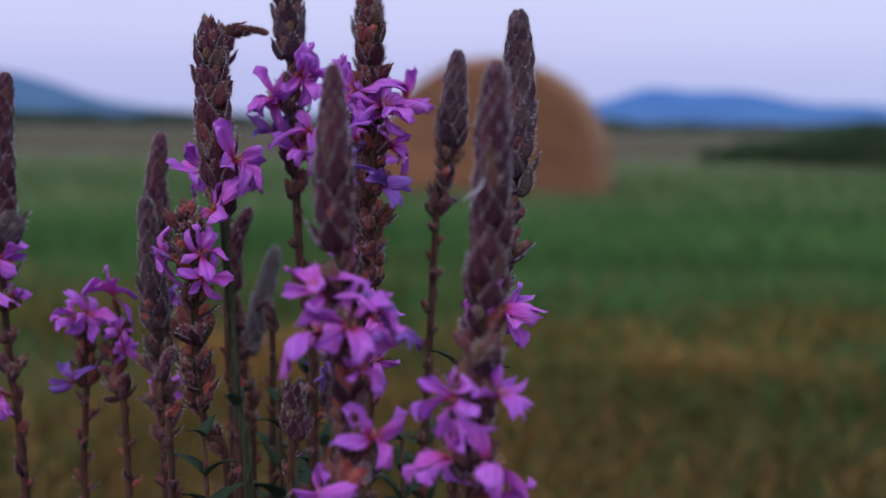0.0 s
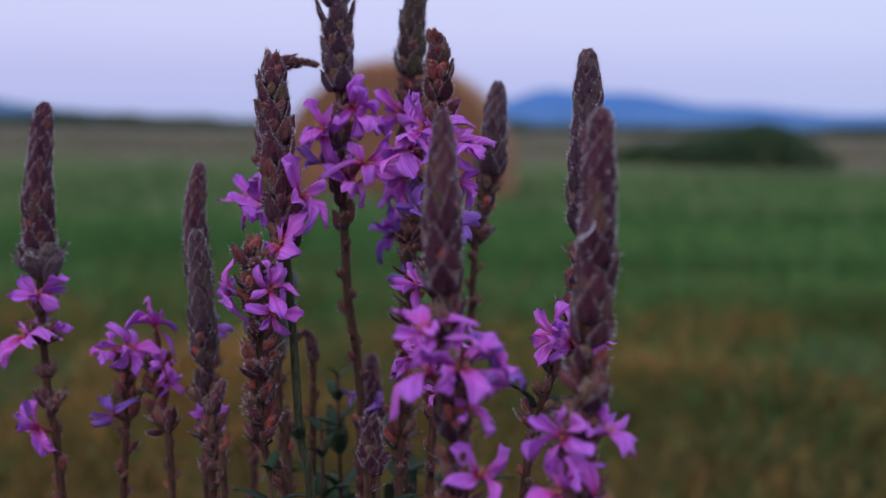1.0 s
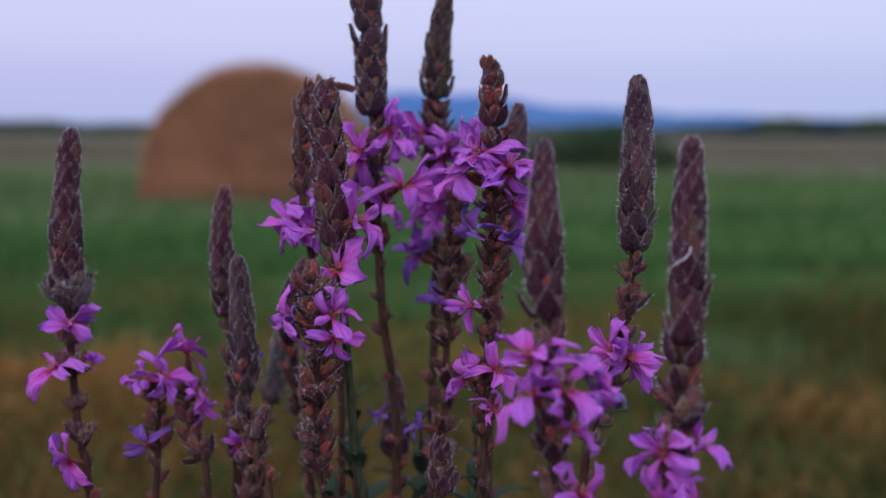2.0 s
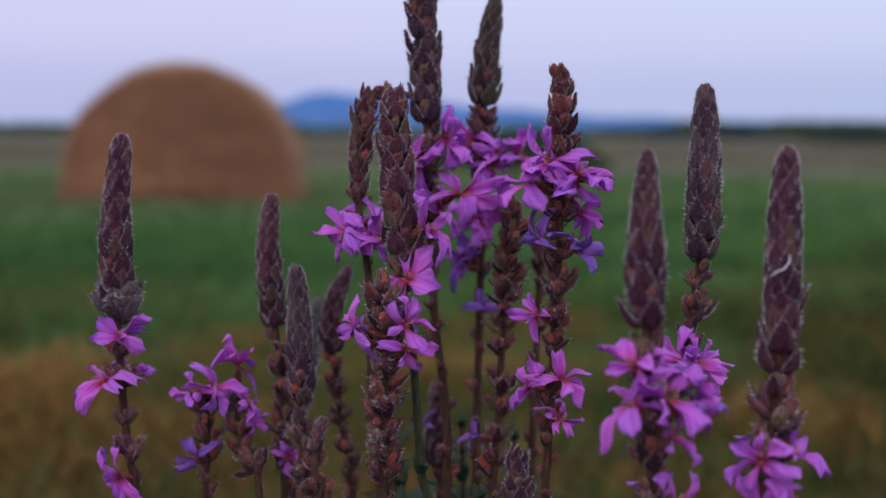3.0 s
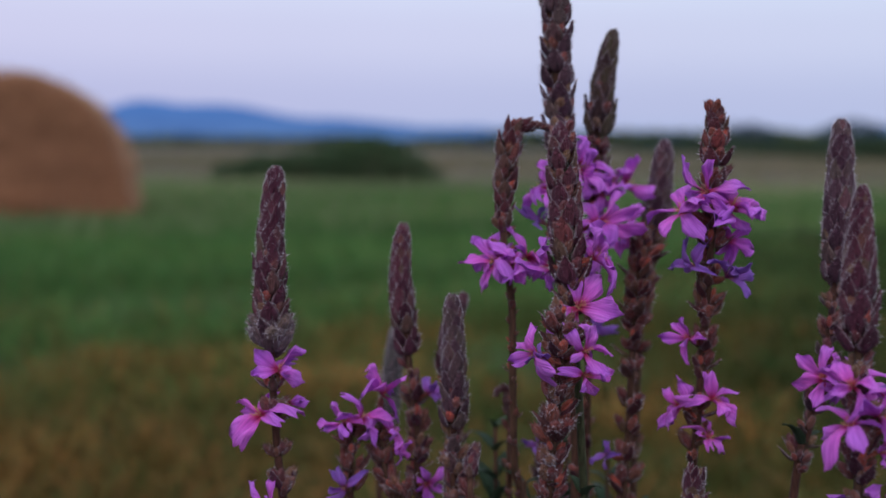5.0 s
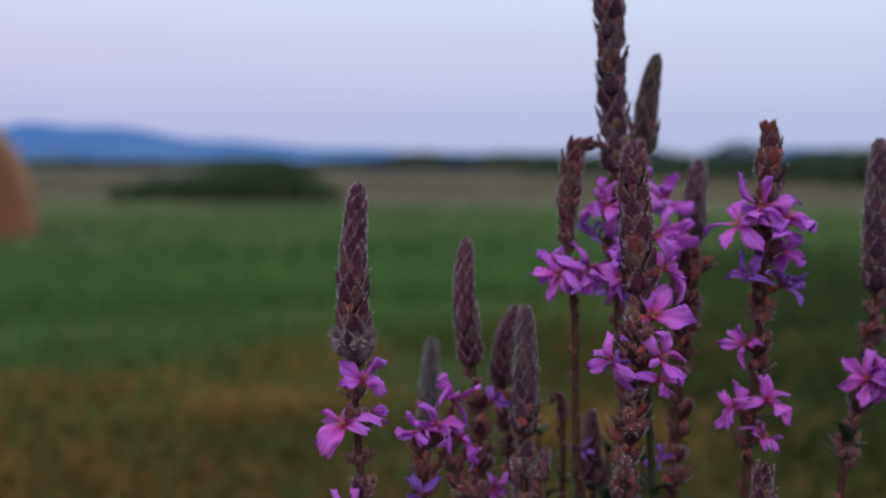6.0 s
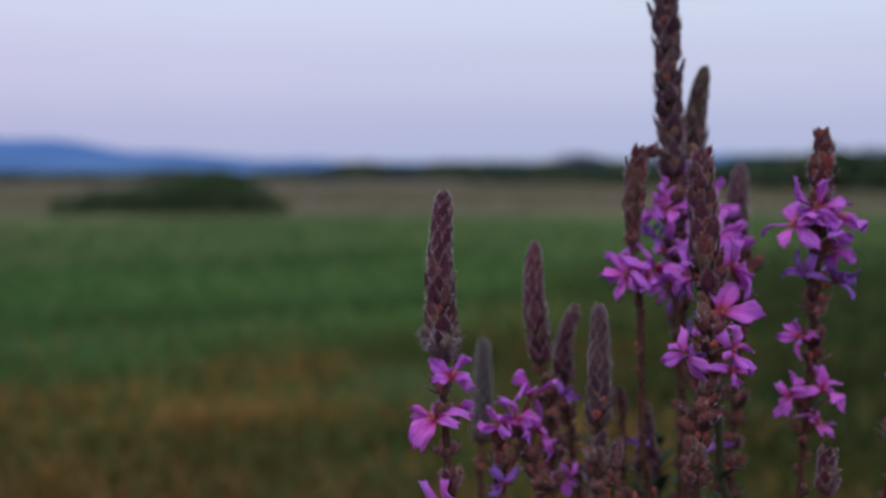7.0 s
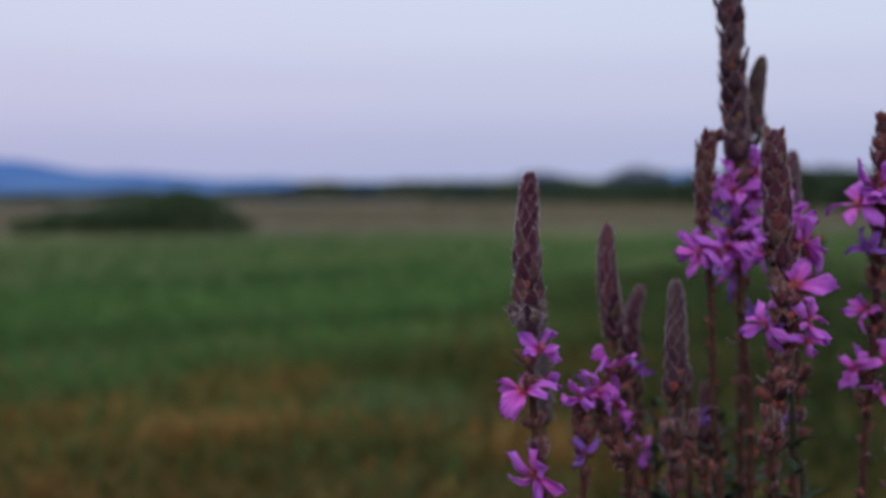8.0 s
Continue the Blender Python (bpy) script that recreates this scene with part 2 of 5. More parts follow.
M_STRAW = blades_material("loose_straw", [(0.0, (0.26, 0.115, 0.058)), (0.5, (0.33, 0.155, 0.080)), (1.0, (0.40, 0.21, 0.12))])

M_BALE, nd, ln, bs = material("weathered_hay")
tc = nd.new("ShaderNodeTexCoord")
mp = nd.new("ShaderNodeMapping")
mp.inputs["Scale"].default_value = (3.0, 14.0, 14.0)
ln.new(tc.outputs["Object"], mp.inputs[0])
fib = nd.new("ShaderNodeTexNoise")
fib.inputs["Scale"].default_value, fib.inputs["Detail"].default_value = 5.0, 6.0
ln.new(mp.outputs[0], fib.inputs["Vector"])
fr = ramp(nd, [(0.3, (0.22, 0.092, 0.044)), (0.52, (0.34, 0.150, 0.074)), (0.75, (0.44, 0.220, 0.120))])
ln.new(fib.outputs[0], fr.inputs[0])
big = noise_node(nd, ln, 2.2, 4.0)
sh = ramp(nd, [(0.3, (0.72, 0.70, 0.70)), (0.7, (1.12, 1.1, 1.08))])
ln.new(big, sh.inputs[0])
ln.new(mix(nd, ln, fr.outputs[0], sh.outputs[0], 1.0, "MULTIPLY"), bs.inputs["Base Color"])
bs.inputs["Roughness"].default_value = 0.9
bump(nd, ln, fib.outputs[0], bs, 0.8, 0.03)

M_TWINE, nd, ln, bs = material("net_twine")
n = noise_node(nd, ln, 60.0)
r = ramp(nd, [(0.3, (0.36, 0.22, 0.12)), (0.7, (0.50, 0.36, 0.22))])
ln.new(n, r.inputs[0])
ln.new(r.outputs[0], bs.inputs["Base Color"])

M_BARK, nd, ln, bs = material("bark")
n = noise_node(nd, ln, 6.0, 5.0)
r = ramp(nd, [(0.3, (0.05, 0.04, 0.03)), (0.7, (0.11, 0.09, 0.07))])
ln.new(n, r.inputs[0])
ln.new(r.outputs[0], bs.inputs["Base Color"])
bs.inputs["Roughness"].default_value = 0.9

# soil, mown green field and the paler field behind it
M_GROUND, nd, ln, bs = material("field_ground")
tc = nd.new("ShaderNodeTexCoord")
rot = nd.new("ShaderNodeMapping")
rot.inputs["Rotation"].default_value = (0, 0, radians(14))
ln.new(tc.outputs["Object"], rot.inputs[0])
sep = nd.new("ShaderNodeSeparateXYZ")
ln.new(rot.outputs[0], sep.inputs[0])
edge = nd.new("ShaderNodeTexNoise")
edge.inputs["Scale"].default_value, edge.inputs["Detail"].default_value = 0.5, 5.0
ln.new(tc.outputs["Object"], edge.inputs["Vector"])
wob = nd.new("ShaderNodeMath")
wob.operation = "MULTIPLY_ADD"
wob.inputs[1].default_value = 2.2
ln.new(edge.outputs[0], wob.inputs[0])
ln.new(sep.outputs["Y"], wob.inputs[2])
far = nd.new("ShaderNodeVectorMath")
far.operation = "LENGTH"
ln.new(tc.outputs["Object"], far.inputs[0])
wob2 = nd.new("ShaderNodeMath")
wob2.operation = "MULTIPLY_ADD"
wob2.inputs[1].default_value = 2.2
ln.new(edge.outputs[0], wob2.inputs[0])
ln.new(far.outputs["Value"], wob2.inputs[2])
def band(lo, hi, wob=wob):
    b = nd.new("ShaderNodeMapRange")
    b.inputs["From Min"].default_value, b.inputs["From Max"].default_value = lo, hi
    ln.new(wob.outputs[0], b.inputs["Value"])
    return b.outputs[0]
grain = nd.new("ShaderNodeTexNoise")
grain.inputs["Scale"].default_value, grain.inputs["Detail"].default_value = 7.0, 8.0
ln.new(tc.outputs["Object"], grain.inputs["Vector"])
soil = ramp(nd, [(0.3, (0.050, 0.034, 0.014)), (0.55, (0.078, 0.052, 0.022)), (0.75, (0.046, 0.048, 0.014))])
field = ramp(nd, [(0.3, (0.026, 0.054, 0.015)), (0.55, (0.038, 0.074, 0.020)), (0.75, (0.058, 0.074, 0.025))])
stub = ramp(nd, [(0.3, (0.088, 0.080, 0.062)), (0.55, (0.122, 0.106, 0.084)), (0.75, (0.150, 0.124, 0.100))])
for rr in (soil, field, stub):
    ln.new(grain.outputs[0], rr.inputs[0])
c1 = mix(nd, ln, soil.outputs[0], field.outputs[0], band(2.0, 4.8, wob2))
c2 = mix(nd, ln, c1, stub.outputs[0], band(12.5, 20.0))
ln.new(c2, bs.inputs["Base Color"])
bs.inputs["Roughness"].default_value = 0.95
bs.inputs["Specular IOR Level"].default_value = 0.1
bump(nd, ln, grain.outputs[0], bs, 0.6, 0.03)


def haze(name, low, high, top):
    """Far hills seen through kilometres of blue evening air, the haze put into the colour: a backdrop that glows like
    the sky before it.
    """
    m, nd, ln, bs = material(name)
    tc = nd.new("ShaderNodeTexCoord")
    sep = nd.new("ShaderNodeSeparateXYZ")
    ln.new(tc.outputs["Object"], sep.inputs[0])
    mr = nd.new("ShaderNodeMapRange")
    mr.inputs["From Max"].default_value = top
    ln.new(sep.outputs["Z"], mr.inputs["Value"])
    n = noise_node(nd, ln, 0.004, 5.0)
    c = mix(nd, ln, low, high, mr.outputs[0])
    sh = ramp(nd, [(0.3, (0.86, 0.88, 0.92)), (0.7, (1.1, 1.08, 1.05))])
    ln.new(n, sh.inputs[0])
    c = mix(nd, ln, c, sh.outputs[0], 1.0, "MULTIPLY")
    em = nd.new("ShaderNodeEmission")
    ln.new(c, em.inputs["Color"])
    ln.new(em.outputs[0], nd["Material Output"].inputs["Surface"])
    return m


# both colours are painted air haze, given off as light
M_HILL = haze("blue_haze_hills", (0.098, 0.185, 0.42), (0.080, 0.185, 0.50), 90.0)
M_RIDGE = haze("slate_haze_ridge", (0.080, 0.140, 0.270), (0.085, 0.160, 0.330), 100.0)


# ---- helpers for meshes ----
def mesh_of(name, verts, faces, mats, index=None, smooth=True):
    me = bpy.data.meshes.new(name)
    me.from_pydata([tuple(v) for v in verts], [], faces)
    for m in mats:
        me.materials.append(m)
    if index is not None:
        me.polygons.foreach_set("material_index", index)
    me.polygons.foreach_set("use_smooth", [smooth] * len(me.polygons))
    me.update()
    return me


def part(name, me, parent, m=None, label=""):
    """A mesh as one part under a thing or under a part; m is its pose in the world."""
    ob = new(name, me)
    ob.parent = parent
    if m is not None:
        ob.matrix_basis = parent_inverse[parent] @ m
        parent_inverse[ob] = m.inverted()
    if label:
        tagged(ob, label)
    return ob


parent_inverse = {}


def thing(name, place, label, category, group="", kind=""):
    ob = new(name)
    ob.empty_display_size = 0.02
    ob.location = place
    parent_inverse[ob] = Matrix.Translation(place).inverted()
    return tagged(ob, label, category, group, kind)


def frame_of(place, zaxis, xaxis, scale=(1, 1, 1)):
    """A pose whose z points along zaxis and whose x lies as near as can be to xaxis."""
    z = Vector(zaxis).normalized()
    x = Vector(xaxis)
    x = (x - z * x.dot(z)).normalized()
    y = z.cross(x)
    m = Matrix((x, y, z)).transposed().to_4x4() @ Matrix.Diagonal((*scale, 1))
    return Matrix.Translation(place) @ m


# ---- ground, far hills and trees ----
def ground_sheet():
    rings = [0.0, 0.6, 1.2, 2.5, 5, 10, 20, 40, 80, 160, 400, 1000, 2600, 4400]
    verts, faces = [(0, 0, 0)], []
    seg = 64
    for r in rings[1:]:
        for k in range(seg):
            a = 2 * math.pi * k / seg
            x, y = r * math.cos(a), r * math.sin(a)
            h = 0.025 * noise.noise(Vector((x * 0.9, y * 0.9, 3.1))) if 0.6 < r < 30 else 0.0
            verts.append((x, y, h - 0.012))
    for k in range(seg):
        faces.append((0, 1 + k, 1 + (k + 1) % seg))
    for j in range(len(rings) - 2):
        a, b = 1 + j * seg, 1 + (j + 1) * seg
        for k in range(seg):
            faces.append((a + k, b + k, b + (k + 1) % seg, a + (k + 1) % seg))
    ob = new("ground", mesh_of("ground", verts, faces, [M_GROUND]))
    tagged(ob, "flat meadow ground of brown soil and mown green field", "ground", kind="structure")


ground_sheet()


def hill_height(az):
    """Degrees that the far ridge rises above the horizon, by the bearing."""
    h = 0.30
    for c, w, a in ((13.3, 3.0, 1.35), (9.3, 2.3, 1.3), (5.2, 2.6, 0.7), (18.5, 3.2, 0.75), (-20.5, 4.2, 1.7), (-13.5, 4.0, 0.25), (-27, 5, 1.2), (24.5, 4.5, 0.50), (33.0, 5.0, 0.42), (45.0, 4.0, 0.65), (58, 8, 0.8), (-50, 10, 1.2)):
        h += a * math.exp(-((az - c) / w) ** 2)
    return h + 0.07 * noise.noise(Vector((az * 0.5, 2.0, 0.0))) + 0.03 * noise.noise(Vector((az * 1.7, 5.0, 0.0)))


def hills(name, start, end, dist, mat, label):
    verts, faces = [], []
    n = int((end - start) / 0.6)
    for i in range(n + 1):
        az = start + (end - start) * i / n
        h = dist * math.tan(radians(max(hill_height(az), 0.05)))
        s, c = math.sin(radians(az)), math.cos(radians(az))
        for dr, f in ((0, -0.05), (120, 0.55), (300, 1.0), (700, -0.05)):
            verts.append(((dist + dr) * s, (dist + dr) * c, h * f * (1 + dr / dist)))
    for i in range(n):
        for k in range(3):
            a = i * 4 + k
            faces.append((a, a + 4, a + 5, a + 1))
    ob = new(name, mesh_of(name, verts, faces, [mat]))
    tagged(ob, label, "mountains", kind="structure")


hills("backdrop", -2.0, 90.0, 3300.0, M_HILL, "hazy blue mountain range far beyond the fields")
hills("backdrop_ridge", -80.0, -1.2, 3100.0, M_RIDGE, "hazy slate-blue wooded ridge far beyond the fields")


def leaf_cloud(rng, blobs, count, size):
    """Many small bent leaves in a cluster of uneven clumps: (x, y, z, rx, ry, rz) each."""
    blobs = np.array(blobs, float)
    vol = blobs[:, 3] * blobs[:, 4] * blobs[:, 5]
    pick = rng.choice(len(blobs), count, p=vol / vol.sum())
    d = rng.normal(size=(count, 3))
    d /= np.linalg.norm(d, axis=1)[:, None]
    rad = rng.uniform(0.35, 1.0, count) ** 0.45
    c = blobs[pick, :3] + d * blobs[pick, 3:] * rad[:, None]
    c[:, 2] = np.maximum(c[:, 2], size * 0.5)
    u = rng.normal(size=(count, 3))
    u /= np.linalg.norm(u, axis=1)[:, None]
    v = np.cross(u, rng.normal(size=(count, 3)))
    v /= np.linalg.norm(v, axis=1)[:, None]
    w = np.cross(u, v)
    L = (size * rng.uniform(0.6, 1.3, count))[:, None]
    verts = np.stack([c - u * L, c - v * L * 0.35 + w * L * 0.1, c + u * L, c + v * L * 0.35 + w * L * 0.1], axis=1).reshape(-1, 3)
    i = np.arange(count)[:, None] * 4
    faces = np.concatenate([i + [[0, 1, 2]], i + [[0, 2, 3]]]).tolist()
    return verts, faces


def tube(points, radii, seg=8, cap=True):
    """A bent tapered tube round the points."""
    pts = [Vector(p) for p in points]
    verts, faces = [], []
    ref = Vector((1, 0, 0))
    for i, p in enumerate(pts):
        t = (pts[min(i + 1, len(pts) - 1)] - pts[max(i - 1, 0)]).normalized()
        ref = (ref - t * ref.dot(t)).normalized()
        side = t.cross(ref)
        for k in range(seg):
            a = 2 * math.pi * k / seg
            verts.append(p + (ref * math.cos(a) + side * math.sin(a)) * radii[i])
    for i in range(len(pts) - 1):
        for k in range(seg):
            a, b = i * seg + k, i * seg + (k + 1) % seg
            faces.append((a, b, b + seg, a + seg))
    if cap:
        faces.append(tuple(range(seg))[::-1])
        faces.append(tuple(range((len(pts) - 1) * seg, len(pts) * seg)))
    return verts, faces


def bearing(az, dist, z=0.0):
    return Vector((dist * math.sin(radians(az)), dist * math.cos(radians(az)), z))


def tree(az, dist, height, width, seed, label):
    rng = np.random.default_rng(seed)
    base = bearing(az, dist)
    t = thing("tree", base, label, "tree", "far trees")
    v, f = tube([base + Vector((0, 0, -0.1)), base + Vector((0.1, 0, height * 0.3)), base + Vector((-0.1, 0.1, height * 0.7))], [width * 0.05, width * 0.035, width * 0.012])
    part("trunk", mesh_of("trunk", [p - base for p in v], f, [M_BARK]), t, Matrix.Translation(base))
    for k in range(5):
        a = 1.256 * k + rng.uniform(0, 0.8)
        s = Vector((0, 0, height * rng.uniform(0.25, 0.45)))
        e = s + Vector((math.cos(a) * width * 0.32, math.sin(a) * width * 0.32, height * 0.3))
        vv, ff = tube([s, (s + e) / 2 + Vector((0, 0, height * 0.04)), e], [width * 0.025, width * 0.018, width * 0.008], 6)
        part("limb", mesh_of("limb", vv, ff, [M_BARK]), t, Matrix.Translation(base))
    blobs = [(0, 0, height * 0.52, width * 0.36, width * 0.36, height * 0.42)]
    for k in range(9):
        a = rng.uniform(0, 6.28)
        blobs.append((math.cos(a) * width * 0.32, math.sin(a) * width * 0.32, height * rng.uniform(0.15, 0.75), width * rng.uniform(0.14, 0.24), width * 0.2, height * rng.uniform(0.12, 0.22)))
    v, f = leaf_cloud(rng, blobs, 2200, height * 0.06)
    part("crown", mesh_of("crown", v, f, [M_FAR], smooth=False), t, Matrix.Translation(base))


FAR = 150.0
for az, h, w, s in ((38.0, 3.7, 8.0, 1), (42.4, 4.3, 8.5, 2), (34.6, 2.3, 6.0, 3), (47.0, 3.6, 9.0, 4), (51.0, 4.2, 9.0, 5), (29.2, 2.2, 4.5, 6), (25.6, 1.8, 4.5, 7)):
    tree(az, FAR, h, w, s, "dark broad-crowned tree on the far edge of the fields")


def treeline():
    rng = np.random.default_rng(31)
    blobs = []
    for az in np.arange(-34, 62, 0.42):
        h = 1.0 + 0.7 * noise.noise(Vector((az * 0.35, 0.0, 7.0))) + 0.15 + 1.0 * min(1.0, max(0.0, (az - 22) / 8)) + 0.4 * min(1.0, max(0.0, (-6 - az) / 6))
        h = max(h, 0.35)
        p = bearing(az, FAR + 12 + 8 * noise.noise(Vector((az, 3.0, 0))))
        blobs.append((p.x, p.y, h * 0.5, 1.1, 1.1, h * 0.75))
    v, f = leaf_cloud(rng, blobs, 44000, 0.42)
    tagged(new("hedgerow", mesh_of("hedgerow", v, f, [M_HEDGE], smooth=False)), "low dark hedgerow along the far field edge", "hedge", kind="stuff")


treeline()


def field_hedge():
    rng = np.random.default_rng(33)
    blobs = []
    for az in np.arange(32.5, 66, 0.5):
        near = min(1.0, max(0.0, (az - 36.0) / 12.0))
        h = (0.95 + 0.35 * noise.noise(Vector((az * 0.5, 1.0, 17.0)))) * min(1.0, max(0.25, (az - 31.5) / 3.0)) + 0.25 * near
        dist = 95.0 - 55.0 * near + 3.0 * noise.noise(Vector((az * 1.3, 4.0, 0)))
        p = bearing(az, dist)
        blobs.append((p.x, p.y, h * 0.45, 0.9, 0.9, h * 0.6))
    v, f = leaf_cloud(rng, blobs, 16000, 0.22)
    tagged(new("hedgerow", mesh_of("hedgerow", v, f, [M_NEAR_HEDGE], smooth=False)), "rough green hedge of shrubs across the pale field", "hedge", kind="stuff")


field_hedge()


def bush(center, blobs, count, seed, label):
    t = thing("bush", center, label, "bush", "bushes in the field")
    rng = np.random.default_rng(seed)
    for k in range(9):
        b = blobs[k % len(blobs)]
        s = Vector((b[0] + rng.uniform(-0.2, 0.2), b[1], -0.03))
        e = Vector((b[0] + rng.uniform(-0.3, 0.3), b[1] + rng.uniform(-0.2, 0.2), b[2] + b[5] * 0.6))
        vv, ff = tube([s, (s + e) / 2 + Vector((rng.uniform(-0.05, 0.05), 0, 0)), e], [0.02, 0.014, 0.006], 6)
        part("branch", mesh_of("branch", vv, ff, [M_BARK]), t, Matrix.Translation(center))
    v, f = leaf_cloud(rng, blobs, count, 0.045)
    part("foliage", mesh_of("foliage", v, f, [M_BUSH], smooth=False), t, Matrix.Translation(center))


BD = 17.0
bush(bearing(19.4, BD), [(-0.05, 0, 0.36, 0.55, 0.5, 0.36), (0.50, 0.1, 0.25, 0.42, 0.4, 0.25), (0.85, 0.1, 0.14, 0.30, 0.3, 0.14), (-0.55, 0.0, 0.29, 0.46, 0.4, 0.29), (0.1, -0.1, 0.50, 0.30, 0.3, 0.16), (-0.3, 0.0, 0.46, 0.25, 0.3, 0.14)], 6000, 41, "dense dark green bush at the edge of the mown field")
bush(bearing(15.2, BD + 0.3), [(0.35, 0, 0.25, 0.55, 0.4, 0.24), (-0.25, 0.1, 0.22, 0.45, 0.4, 0.21), (-0.75, 0.1, 0.16, 0.35, 0.3, 0.16)], 4200, 42, "low spreading green bush at the edge of the mown field")


# ---- the hay bale ----
def hay_bale():
    R, half, cz = 0.855, 0.64, 0.213
    base = Vector((0.375, 9.50, 0))
    turn = Matrix.Translation(base) @ Matrix.Rotation(radians(-102), 4, "Z")
    t = thing("hay_bale", base, "weathered orange-brown round hay bale standing in the green field", "hay bale")
    seg, rows = 72, 18
    verts, faces = [], []

    def ring(a):
        """The sagged outline: round above, spread and flat where it lies on the ground."""
        y, z = math.cos(a) * R, math.sin(a) * R + cz
        if z < cz:
            k = (cz - z) / R
            y = math.copysign(R * (1 + 0.05 * math.sin(min(k * 6, 3.14))), math.cos(a)) * min(1.0, abs(math.cos(a)) ** 0.35)
            z = max(z, 0.0) if z > 0 else 0.0
        return y, z
    for j in range(rows + 1):
        x = -half + 2 * half * j / rows
        edge = 1 - 0.035 * (abs(x) / half) ** 8
        for k in range(seg):
            y, z = ring(2 * math.pi * k / seg)
            d = 1 + 0.022 * noise.noise(Vector((x * 4, y * 3, z * 3))) + 0.012 * noise.noise(Vector((x * 12, y * 9, z * 9)))
            verts.append((x, y * d * edge, max(z * d * edge, -0.01)))
    for j in range(rows):
        for k in range(seg):
            a, b = j * seg + k, j * seg + (k + 1) % seg
            faces.append((a, b, b + seg, a + seg))
    for side in (0, rows):
        sgn = -1 if side == 0 else 1
        prev = [side * seg + k for k in range(seg)]
        for q in range(1, 11):
            f = 1 - q / 11
            cur = []
            for k in range(seg):
                y, z = ring(2 * math.pi * k / seg)
                bulge = 0.035 * (1 - f) + 0.016 * math.cos(q * 2.9 + k / seg * 6.28) + 0.02 * noise.noise(Vector((y * f * 5, z * f * 5, sgn)))
                cur.append(len(verts))
                verts.append((sgn * (half + bulge), y * f, cz + (z - cz) * f))
            for k in range(seg):
                quad = (prev[k], prev[(k + 1) % seg], cur[(k + 1) % seg], cur[k])
                faces.append(quad if sgn > 0 else quad[::-1])
            prev = cur
        faces.append(tuple(prev) if sgn > 0 else tuple(prev[::-1]))
    part("body", mesh_of("body", verts, faces, [M_BALE]), t, turn)
    # twine round the drum
    for j in range(5):
        x = -0.53 + 0.265 * j
        pts = []
        for k in range(61):
            y, z = ring(-0.2 + (math.pi + 0.4) * k / 60)
            pts.append((x + 0.01 * math.sin(k), y * 1.012, max(z * 1.012, 0.0)))
        v, f = tube(pts, [0.004] * 61, 5)
        part("twine", mesh_of("twine", v, f, [M_TWINE]), t, turn)
    rng = np.random.default_rng(8)
    v, f = [], []
    for k in range(2600):
        a = rng.uniform(-0.3, math.pi + 0.3)
        y, z = ring(a)
        if rng.random() < 0.55:
            p = Vector((rng.uniform(-half, half), y, max(z, 0.01)))
            out = Vector((0, math.cos(a), max(math.sin(a), 0.0)))
        else:
            q = rng.random() ** 0.5
            p = Vector((half + 0.03 if rng.random() < 0.6 else -half - 0.03, y * q, cz + (z - cz) * q))
            out = Vector((math.copysign(1, p.x), 0, 0))
        d = (out * rng.uniform(0.2, 0.7) + Vector(rng.normal(size=3)) * 0.6).normalized() * rng.uniform(0.03, 0.10)
        w = d.cross(Vector((0.3, 0.5, 0.8))).normalized() * 0.0022
        i = len(v)
        v += [p - w, p + w, p + d]
        f.append((i, i + 1, i + 2))
    part("loose_straw", mesh_of("loose_straw", v, f, [M_STRAW], smooth=False), t, turn, "loose straw ends sticking out")


hay_bale()


# ---- grass ----
def blades(name, label, mat, seed, count, r0, r1, height, width, spread, power, mask=None, az0=-46.0, az1=74.0):
    """A sheet of single bent blades between two distances."""
    rng = np.random.default_rng(seed)
    az = np.radians(rng.uniform(az0, az1, count))
    r = r0 + (r1 - r0) * rng.random(count) ** power
    x, y = r * np.sin(az), r * np.cos(az)
    if mask:
        keep = np.array([mask(a, b) > rng.random() for a, b in zip(x, y)])
        x, y, r = x[keep], y[keep], r[keep]
        count = len(x)
    h = height * rng.uniform(0.45, 1.25, count)
    th = rng.uniform(0, 2 * np.pi, count)
    ld = rng.uniform(0, 2 * np.pi, count)
    lean = spread * rng.uniform(0.2, 1.0, count) * h
    wx, wy = np.cos(th) * width, np.sin(th) * width
    wide = 1 + r / 8.0
    wx, wy = wx * wide, wy * wide
    lx, ly = np.cos(ld) * lean, np.sin(ld) * lean
    z = np.full(count, -0.03)
    v = np.stack([np.stack([x - wx, y - wy, z], 1), np.stack([x + wx, y + wy, z], 1),
                  np.stack([x + wx * 0.8 + lx * 0.35, y + wy * 0.8 + ly * 0.35, h * 0.6], 1), np.stack([x - wx * 0.8 + lx * 0.35, y - wy * 0.8 + ly * 0.35, h * 0.6], 1),
                  np.stack([x + lx, y + ly, h], 1)], axis=1).reshape(-1, 3)
    i = (np.arange(count) * 5)[:, None]
    faces = (i + [[0, 1, 2, 3]]).tolist() + (i + [[3, 2, 4]]).tolist()
    tagged(new(name, mesh_of(name, v, faces, [mat], smooth=False)), label, "grass", kind="stuff")


def patch(x, y):
    """Uneven groups of tall stalks."""
    return 0.25 + 1.6 * max(0.0, noise.noise(Vector((x * 0.8, y * 0.8, 4.0))) + 0.25)


